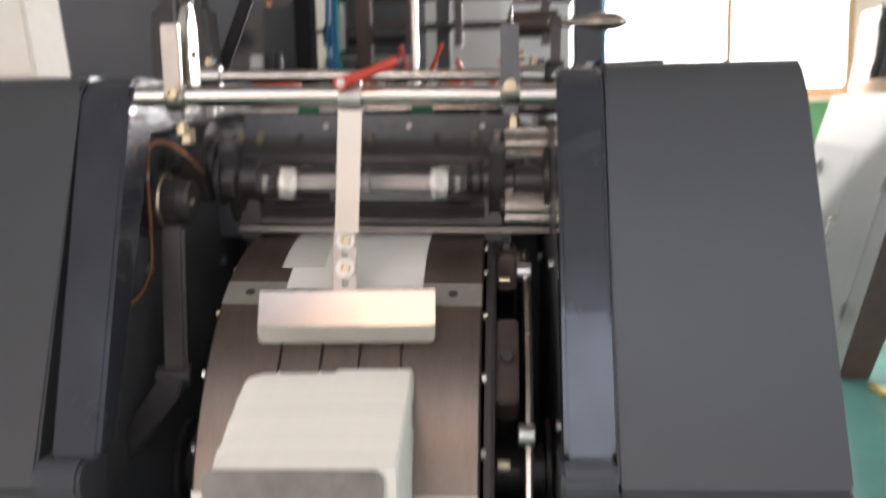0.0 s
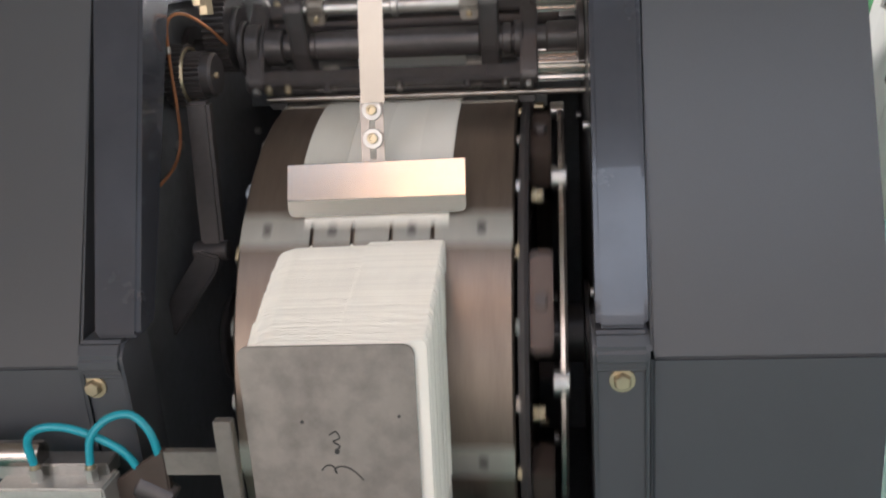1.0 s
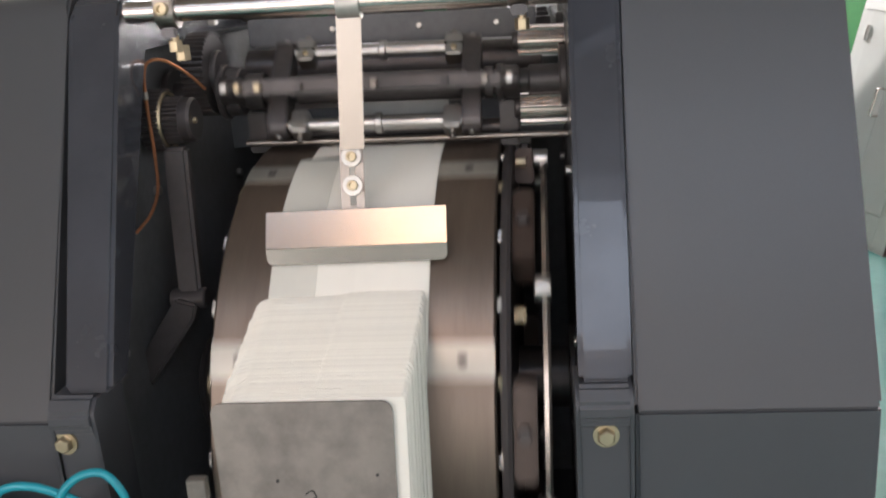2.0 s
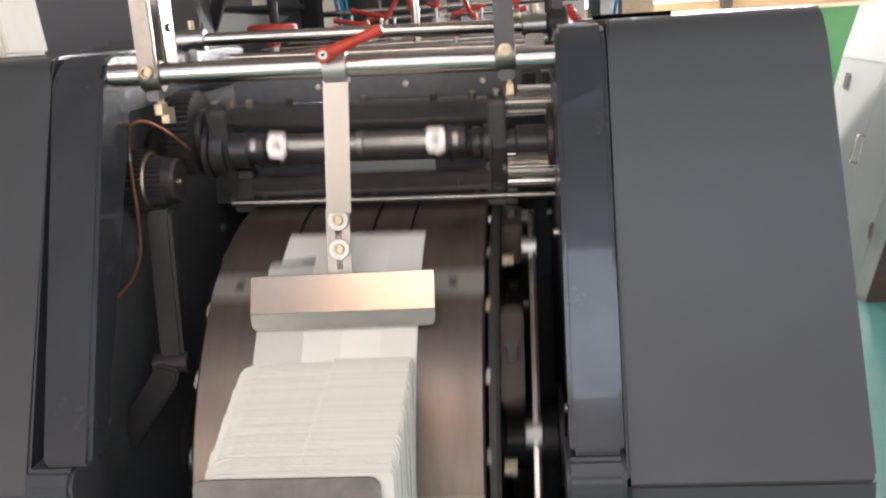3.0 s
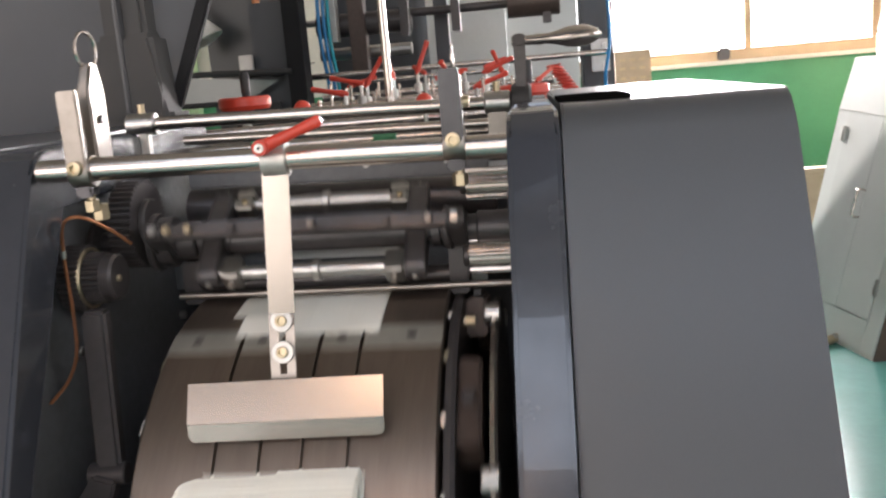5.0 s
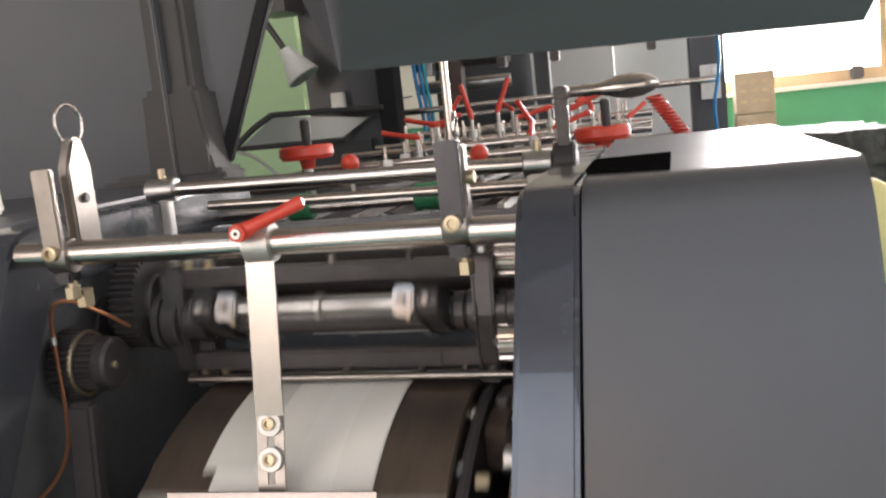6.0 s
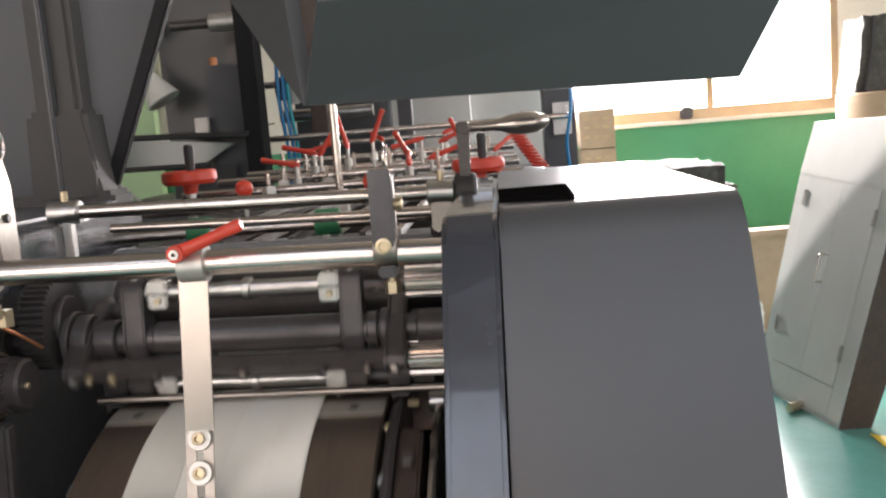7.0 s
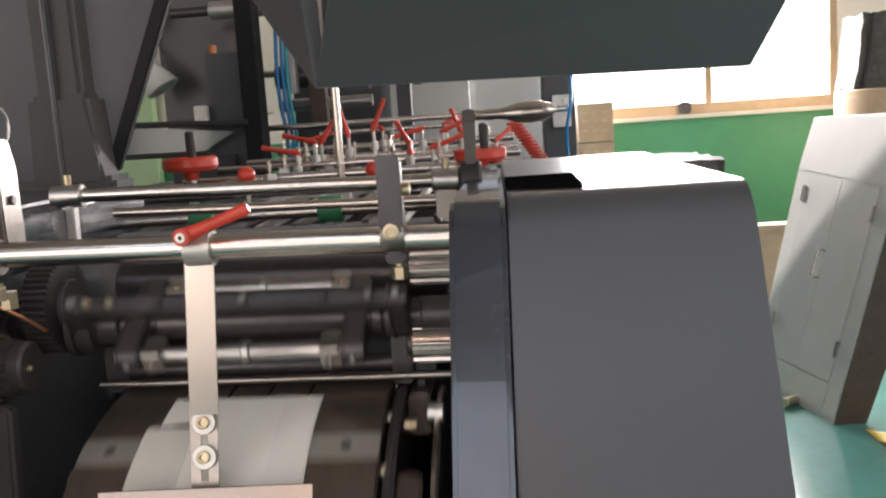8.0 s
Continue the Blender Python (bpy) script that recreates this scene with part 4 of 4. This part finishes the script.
def far_unit():
    """The next unit of the line: uprights, rollers, hoses."""
    u = thing("feeder_unit", "far feeder unit with dark uprights, steel rollers and rods", "machine unit")
    part("upright", box(-0.87, -0.77, 3.3, 3.5, 0.0, 2.4), BLACK, u, bevel=0.006)
    part("upright", box(0.62, 0.77, 3.34, 3.55, 0.0, 2.4), GREY_DARK, u, bevel=0.006)
    part("upright", box(-0.083, -0.015, 3.4, 3.5, 0.9, 2.4), GREY_DARK, u, bevel=0.004)
    part("slab", box(-0.47, -0.395, 3.2, 3.3, 1.36, 2.2), BROWN, u, bevel=0.004)
    part("side_panel", box(-1.24, -0.875, 3.42, 3.5, 1.2, 2.6), GREY, u, "dark grey sheet panel", bevel=0.006)
    part("cabinet_panel", box(-0.20, 0.25, 4.2, 4.25, 0.9, 2.3), WHITEP, u, "pale sheet-metal panel")
    part("dark_panel", box(-0.78, -0.20, 4.3, 4.4, 0.9, 2.3), GREY_DARK, u)
    part("dark_panel", box(0.25, 0.66, 4.3, 4.4, 0.9, 2.3), CABINET, u)
    for x0, x1, y, z, r, m in ((-0.90, 0.72, 3.1, 1.365, 0.014, CHROME), (-0.40, 0.25, 3.0, 1.325, 0.011, CHROME), (-0.64, -0.18, 3.30, 1.60, 0.055, BLACK), (-0.76, -0.60, 3.28, 1.62, 0.016, STEEL),
                               (-0.18, 0.50, 3.3, 1.63, 0.02, BLACK), (0.28, 0.52, 3.2, 1.62, 0.065, BROWN), (-0.62, 0.62, 3.45, 1.80, 0.03, CHROME), (-0.66, -0.2, 3.4, 1.47, 0.03, STEEL), (0.30, 0.60, 3.25, 1.75, 0.03, CHROME)):
        part("roller", rod(x0, x1, r, 24, 0.003, pose(0, y, z)), m, u)
    for x in (-0.56, -0.22, 0.02, 0.44):
        part("roller_bracket", box(x, x + 0.04, 3.16, 3.24, 1.52, 1.74), BLACK if x > -0.3 else ALLOY, u, bevel=0.004)
    part("sensor_head", rod(-0.84, -0.58, 0.040, 24, 0.004, pose(0, 3.0, 1.895)), ALLOY, u, "pale metal cylinder")
    part("sensor_arm", rod(-1.02, -0.82, 0.022, 16, 0.002, pose(0, 3.0, 1.895)), BLACK, u)
    part("copper_pin", rod(-0.05, 0.05, 0.018, 14, 0.002, pose(-0.86, 3.05, 1.70) @ on_z()), COPPER, u)
    plate = part("bracket_plate", box(0.66, 0.745, 3.28, 3.30, 1.28, 1.43), ALLOY, u, "pale bracket plate with two screws", bevel=0.003)
    for z in (1.31, 1.40):
        part("screw", rod(0, 0.008, 0.013, 12, 0.002, pose(0.72, 3.28, z) @ on_y()), STEEL, plate)
    for i, x in enumerate((-0.585, -0.56, -0.54)):
        part("hose", tube([(x, 3.15, 1.0), (x + 0.01, 3.13, 1.3), (x - 0.01, 3.12, 1.6), (x + 0.015, 3.15, 2.1)], 0.009, 8, 5), BLUE if i < 2 else TEAL, u)
    part("hose", tube([(0.72, 3.1, 1.05), (0.70, 3.05, 1.25), (0.73, 3.06, 1.45), (0.72, 3.15, 1.9)], 0.008, 8, 5), BLUE, u)
    pts = []
    for i in range(100):
        a = i * 0.7
        pts.append((0.455 + 0.029 * math.cos(a) + 0.0010 * i, 2.55 + 0.029 * math.sin(a), 1.325 - 0.0015 * i))
    part("coiled_hose", tube(pts, 0.0046, 6, 2), RED, u, "red coiled air hose")
    d = thing("acrylic_guard", "folded smoked acrylic guard with black edges over a low unit", "guard")
    part("base", box(-1.35, -0.74, 2.84, 3.6, 0.0, 1.13), GREY_DARK, d, bevel=0.008)
    part("front_pane", prism([(-1.345, 1.288), (-1.17, 1.408), (-0.73, 1.362), (-0.868, 1.285)], 2.800, 2.806, "y"), CLEAR, d, "smoked acrylic pane")
    part("top_pane", prism([(2.81, 1.40), (2.81, 1.406), (3.55, 1.448), (3.55, 1.442)], -1.17, -0.73), CLEAR, d)
    for nm, pts, r in (("edge", ((-1.36, 2.80, 1.30), (-1.27, 2.80, 1.365), (-1.174, 2.80, 1.416)), 0.014), ("edge", ((-1.174, 2.80, 1.416), (-0.948, 2.80, 1.408), (-0.666, 2.80, 1.396)), 0.013),
                       ("lower_edge", ((-1.36, 2.80, 1.283), (-1.1, 2.80, 1.281), (-0.85, 2.80, 1.277)), 0.012)):
        part(nm, tube(pts, r, 8, 4), RUBBER, d, "black edge profile")
    part("strut", tube([(-1.353, 2.79, 1.27), (-1.27, 2.79, 1.235), (-1.165, 2.79, 1.139)], 0.008, 8, 5), ALLOY, d, "thin bright strut")
    part("dark_box", box(-1.02, -0.74, 2.82, 2.84, 1.13, 1.268), RUBBER, d)
    part("knob_block", box(-0.895, -0.835, 2.80, 2.83, 1.410, 1.480), ALLOY, d, bevel=0.004)
    k = thing("switch_cabinet", "narrow dark grey switch cabinet with a black edge post", "cabinet")
    part("body", box(-0.845, -0.69, 2.86, 3.2, 1.0, 1.70), GREY_DARK, k, "dark grey door", bevel=0.004)
    part("post", box(-0.688, -0.612, 2.82, 2.95, 0.9, 2.2), SEAL, k, "black post", bevel=0.004)
    part("foot", box(-0.845, -0.69, 2.86, 3.2, 0.0, 0.999), GREY_DARK, k)


far_unit()


def lids():
    # raised guard lid standing behind the left housing
    g = thing("guard_lid", "raised dark grey guard lid with column and black rubber edge", "guard lid")
    part("panel", prism([(-1.6, 1.262), (-0.61, 1.262), (-0.442, 1.30), (-0.105, 2.1), (-1.6, 2.1)], 0.86, 0.90, "y", Matrix.Translation((-0.36, 0.88, 0)) @ rot(0, 0, 18) @ Matrix.Translation((0.36, -0.88, 0))), GREY_DARK, g, bevel=0.004)
    part("base", box(-1.5, -0.40, 0.755, 0.86, 1.0, 1.285), GREY_MATT, g, bevel=0.01)
    part("edge_seal", prism([(-0.452, 1.290), (-0.422, 1.290), (-0.075, 2.1), (-0.110, 2.1)], 0.83, 0.852, "y"), SEAL, g, "black rubber edge seal", bevel=0.003)
    part("column", box(-0.550, -0.452, 0.77, 0.845, 1.264, 2.1), GREY_MATT, g, "ribbed grey column", bevel=0.012)
    part("column_sleeve", prism([(-0.572, 1.264), (-0.418, 1.264), (-0.428, 1.320), (-0.436, 1.455), (-0.564, 1.455)], 0.75, 0.85, "y"), GREY_MATT, g, bevel=0.012)
    part("rib", box(-0.508, -0.498, 0.742, 0.77, 1.264, 2.1), GREY, g, bevel=0.003)
    # raised front cover over the machine
    c = thing("raised_cover", "raised dark grey folded front cover with hand slots", "cover")
    rows = [((0.217, -0.226, 1.389), (0.662, -0.020, 1.389)), ((0.247, -0.280, 1.472), (0.712, -0.078, 1.499)), ((0.17, -0.23, 1.95), (0.95, -0.03, 2.05))]
    for i, nm in ((0, "lower_face"), (1, "upper_face")):
        bm = bmesh.new()
        (a, b), (d, e) = rows[i], rows[i + 1]
        back = Vector((-0.004, 0.012, 0))
        q = [Vector(v) for v in (a, b, e, d)]
        fr = [bm.verts.new(v) for v in q]
        bk = [bm.verts.new(v + back) for v in q]
        bm.faces.new(fr), bm.faces.new(bk)
        for k in range(4):
            bm.faces.new((fr[k], fr[(k + 1) % 4], bk[(k + 1) % 4], bk[k]))
        part(nm, bm, GREY, c)
    bm = bmesh.new()
    q = [Vector(v) for v in (rows[0][0], rows[2][0], (-0.25, 0.52, 1.95))]
    inward = Vector((0.010, 0.006, 0.0))
    fr, bk = [bm.verts.new(v - Vector((0.002, 0, 0))) for v in q], [bm.verts.new(v + inward) for v in q]
    bm.faces.new(fr), bm.faces.new(bk)
    for k in range(3):
        bm.faces.new((fr[k], fr[(k + 1) % 3], bk[(k + 1) % 3], bk[k]))
    part("side_face", bm, GREY, c)
    p0, p1, p3 = Vector(rows[1][0]), Vector(rows[1][1]), Vector(rows[2][0])
    u = (p1 - p0).normalized()
    w = (p3 - p0).normalized()
    nrm = u.cross(w).normalized()
    w = nrm.cross(u)
    face = Matrix((u, nrm, w)).transposed().to_4x4()
    for f in (0.16, 0.38, 0.58):
        m = Matrix.Translation(p0.lerp(p1, f)) @ face
        # black box on the face paints the slot's dark inside
        slot = part("hand_slot", box(0, 0.040, -0.002, 0.002, 0.030, 0.044, m), HOLE_SHADE, c, "black plate painted for a shaded hand slot, with a pale rim")
        part("rim", box(-0.003, 0.043, -0.003, 0.003, 0.026, 0.0295, m), ALLOY, slot)


lids()


def cream_post():
    p = thing("cream_box", "cream painted upright terminal box on a grey housing", "terminal box")
    part("body", prism([(-0.66, 1.264), (-0.524, 1.264), (-0.540, 1.435), (-0.66, 1.435)], 0.13, 0.26, "y"), WALL_WHITE, p, bevel=0.006)
    part("cap", box(-0.664, -0.536, 0.126, 0.264, 1.436, 1.446), WALL_WHITE, p, bevel=0.004)


cream_post()


# ---- far right of the hall ----
def far_cabinet():
    """Light grey housing whose long face leans back; two doors under a top panel, end coloured for shade."""
    c = thing("far_machine_housing", "light grey sloping machine housing with two hinged doors", "machine housing")
    far = [Vector(v) for v in ((1.560, 3.31, 0.0), (1.800, 3.31, 1.010), (1.874, 3.31, 1.245))]
    near = [Vector(v) for v in ((1.704, 2.63, 0.0), (1.962, 2.63, 0.958), (2.046, 2.63, 1.245))]
    deep = (0.13, 0.20, 0.32)

    def at(u, v, out=0.0):
        """Point on the face: u from the far end to the near end, v from the floor (0) over the seam (1) to the top (2)."""
        i = min(1, int(v))
        return far[i].lerp(near[i], u).lerp(far[i + 1].lerp(near[i + 1], u), v - i) + Vector((-out, 0, 0.25 * out))

    def slab(u0, u1, v0, v1, out0, out1):
        bm = bmesh.new()
        q = [bm.verts.new(at(u, v, o)) for o in (out0, out1) for u, v in ((u0, v0), (u1, v0), (u1, v1), (u0, v1))]
        for f in ((0, 1, 2, 3), (4, 5, 6, 7), (0, 1, 5, 4), (1, 2, 6, 5), (2, 3, 7, 6), (3, 0, 4, 7)):
            bm.faces.new([q[k] for k in f])
        bmesh.ops.subdivide_edges(bm, edges=list(bm.edges), cuts=5, use_grid_fill=True)
        return bm
    bm = bmesh.new()
    rows = [[bm.verts.new(p) for p in (far[i], near[i], near[i] + Vector((deep[i], 0, 0)), far[i] + Vector((deep[i], 0, 0)))] for i in range(3)]
    for lo, hi in zip(rows, rows[1:]):
        for k in range(4):
            bm.faces.new((lo[k], lo[(k + 1) % 4], hi[(k + 1) % 4], hi[k]))
    bm.faces.new(rows[0]), bm.faces.new(rows[2])
    bmesh.ops.subdivide_edges(bm, edges=list(bm.edges), cuts=5, use_grid_fill=True)
    part("body", bm, CABINET, c)
    part("top_panel", slab(0.004, 0.996, 1.006, 1.99, 0.0, 0.005), CABINET, c)
    part("side_strip", slab(0.004, 0.13, 0.02, 0.994, 0.0, 0.004), CABINET, c)
    part("side_strip", slab(0.865, 0.996, 0.02, 0.994, 0.0, 0.004), CABINET, c)
    part("lower_strip", slab(0.134, 0.861, 0.02, 0.15, 0.0, 0.004), CABINET, c)
    for u0, u1 in ((0.134, 0.496), (0.502, 0.861)):
        part("door", slab(u0, u1, 0.156, 0.994, 0.0, 0.006), CABINET, c)
    # proud dark panel puts the end face's shadow into its colour
    end = prism([(near[0].x, 0.0), (near[1].x, near[1].z), (near[2].x, near[2].z), (near[2].x + deep[2], near[2].z), (near[1].x + deep[1], near[1].z), (near[0].x + deep[0], 0.0)], 2.622, 2.6295, "y")
    part("end_panel", end, BROWN, c, "end face panel coloured dark brown for its shade")
    for u, v in ((0.13, 0.90), (0.13, 0.32), (0.865, 0.88), (0.865, 0.30)):
        p, d = at(u, v, 0.010), (at(u, v + 0.02) - at(u, v)).normalized()
        part("hinge", tube([p - d * 0.035, p, p + d * 0.035], 0.010, 8, 2), STEEL, c)
    p, d = at(0.50, 0.62), (at(0.50, 0.64) - at(0.50, 0.62)).normalized()
    o = Vector((-0.035, 0, 0.008))
    part("handle", tube([p - d * 0.06, p - d * 0.058 + o, p + o * 1.05, p + d * 0.058 + o, p + d * 0.06], 0.006, 8, 5), CHROME, c, "bright bow handle")


far_cabinet()


def hall_clutter():
    b = thing("brown_carton_stack", "stack of printed brown cartons against the wall", "cartons")
    for i in range(5):
        k = part("carton", box(0.985, 1.235, 5.55, 5.82, 0.28 * i, 0.28 * i + 0.2735), CARTON, b, bevel=0.004)
        for q in range(3):
            for zz in (0.07, 0.14, 0.20):
                part("print_bar", box(1.015 + 0.07 * q, 1.055 + 0.07 * q, 5.546, 5.5495, 0.28 * i + zz, 0.28 * i + zz + 0.02), WOOD, k)
    w = thing("wrapped_crate", "low crate wrapped in crinkled clear plastic", "crate")
    rng = random.Random(3)
    bm = box(0.955, 1.285, 2.62, 3.3, 0.101, 1.125)
    bmesh.ops.subdivide_edges(bm, edges=list(bm.edges), cuts=9, use_grid_fill=True)
    for v in bm.verts:
        if v.co.z > 0.01:
            v.co += Vector((rng.gauss(0, 0.007), rng.gauss(0, 0.008), rng.gauss(0, 0.004)))
    part("wrapping", bm, WRAP, w)
    for z in (0.55, 0.80, 1.02):
        part("film_band", box(0.945, 1.305, 2.600, 3.32, z, z + 0.05, rot(0, 1.2, 0)), WRAP, w, bevel=0.006)
    part("pallet", box(0.95, 1.32, 2.46, 3.24, 0.0, 0.10), WOOD, w)
    y = thing("yellow_sack", "round pale yellow sack beside the machine", "sack")
    bm = bmesh.new()
    bmesh.ops.create_uvsphere(bm, u_segments=28, v_segments=18, radius=0.2)
    for v in bm.verts:
        k = noise.noise(v.co * 9) * 0.02
        v.co = Vector((v.co.x * 0.45, v.co.y * 0.6, v.co.z * 0.6)) * (1 + k) + Vector((0.872, 1.1, 1.0))
    part("cloth", bm, YELLOW, y)
    part("stand", box(0.76, 0.85, 1.0, 1.2, 0.0, 0.92), CARTON, y)
    s = thing("wrapped_machine", "machine part wrapped in clear plastic standing on a drum", "wrapped machine")
    bm = box(2.72, 3.25, 5.0, 5.35, 1.37, 1.84)
    bmesh.ops.subdivide_edges(bm, edges=list(bm.edges), cuts=7, use_grid_fill=True)
    for v in bm.verts:
        v.co.x += 0.10 * (v.co.z - 1.37) - 0.20 * max(0.0, 1.50 - v.co.z)
        v.co += Vector((rng.gauss(0, 0.006), rng.gauss(0, 0.006), rng.gauss(0, 0.006)))
    part("wrapping", bm, WRAP, s)
    part("strap", tube([(2.755, 4.985, 1.38), (2.80, 4.98, 1.60), (2.82, 4.985, 1.84)], 0.012, 8, 5), RUBBER, s, "dark folded edge")
    part("drum_base", rod(0.0, 1.365, 0.30, 36, 0.01, pose(2.95, 5.15, 0) @ on_z()), CARTON, s)
    bag = thing("plastic_bag", "crumpled white plastic bag standing on the floor", "bag")
    bm = bmesh.new()
    bmesh.ops.create_uvsphere(bm, u_segments=36, v_segments=24, radius=1.0)
    for v in bm.verts:
        k = 1 + 0.22 * noise.noise(v.co * 2.3) + 0.10 * noise.noise(v.co * 7)
        v.co = Vector((1.62 + 0.13 * v.co.x * k, 3.85 + 0.14 * v.co.y * k, max(0.0, 0.20 + 0.23 * v.co.z * k)))
    part("film", bm, WHITEBAG, bag)
    lamp = thing("work_lamp", "work lamp shade wrapped in bright foil on a short arm", "lamp")
    part("shade", lathe([(0.0, 0.03), (0.05, 0.045), (0.16, 0.085), (0.165, 0.080), (0.06, 0.04), (0.01, 0.02)], 20, pose(-1.24, 3.20, 1.725) @ rot(0, 60, 0)), WHITEBAG, lamp, "crinkled bright foil shade")
    part("arm", rod(-0.25, 0.01, 0.015, 12, 0.001, pose(-1.24, 3.20, 1.725) @ rot(0, 60, 0)), BLACK, lamp)
    part("clamp", box(-1.37, -1.20, 3.17, 3.44, 1.90, 1.97), BLACK, lamp)
    g = thing("pale_green_partition", "pale green painted partition by the far wall", "partition")
    part("board", box(-3.4, -2.2, 5.8, 5.9, 0.0, 3.0), PALEGREEN, g)
    ft = thing("pipe_fitting", "small brass pipe fitting lying on the green floor", "fitting", at=pose(1.621, 2.891, 0.022, 0, 0, 35))
    part("barrel", rod(-0.05, 0.04, 0.020, 16, 0.002), BRASS, ft)
    part("nut", rod(0.0, 0.028, 0.022, 6, 0.002, pose(0, 0, 0.001)), STEEL, ft)
    part("stem", rod(0.04, 0.075, 0.012, 12, 0.002), ALLOY, ft)
    o = thing("open_carton", "opened cardboard carton with torn plastic", "carton")
    part("body", box(1.80, 2.55, 4.3, 4.7, 0.0, 0.58), CARTON, o, bevel=0.004)
    part("flap", box(1.78, 2.57, 4.26, 4.34, 0.582, 0.62), CARTON, o)


hall_clutter()


def added_glow_panel():
    """Added glowing panel, out of view; gives the polished plates their warm reflection."""
    l = thing("added_glow_panel", "added glowing panel, out of view, that warms the plate's reflection", "lamp", at=pose(-0.24, -2.50, 2.62, 35))
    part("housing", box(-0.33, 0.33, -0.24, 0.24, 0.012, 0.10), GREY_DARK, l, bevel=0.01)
    part("diffuser", box(-0.30, 0.30, -0.21, 0.21, 0.0, 0.012), PANELGLOW, l, "warm glowing face of the added panel")
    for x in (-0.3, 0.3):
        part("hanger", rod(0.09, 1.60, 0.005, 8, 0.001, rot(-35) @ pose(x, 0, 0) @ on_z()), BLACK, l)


added_glow_panel()


# ---- everything that turns ----
def motions():
    def turn(ob, base, speed, start, step):
        n = int(round(8.0 / step))
        walk(ob, [(i * 8.0 / n, base @ rot(start + speed * i * 8.0 / n)) for i in range(n + 1)])
    drum_start = 47.1 - 196.0
    for ob in (DRUM_OB, *DRUM_ENVELOPES):
        turn(ob, cross(YC, ZC), 196.0, drum_start, 0.2)
    turn(GRIPPER, cross(GY, GZ), -784.0, 90.0 + 784.0 * 1.378, 0.1)


motions()
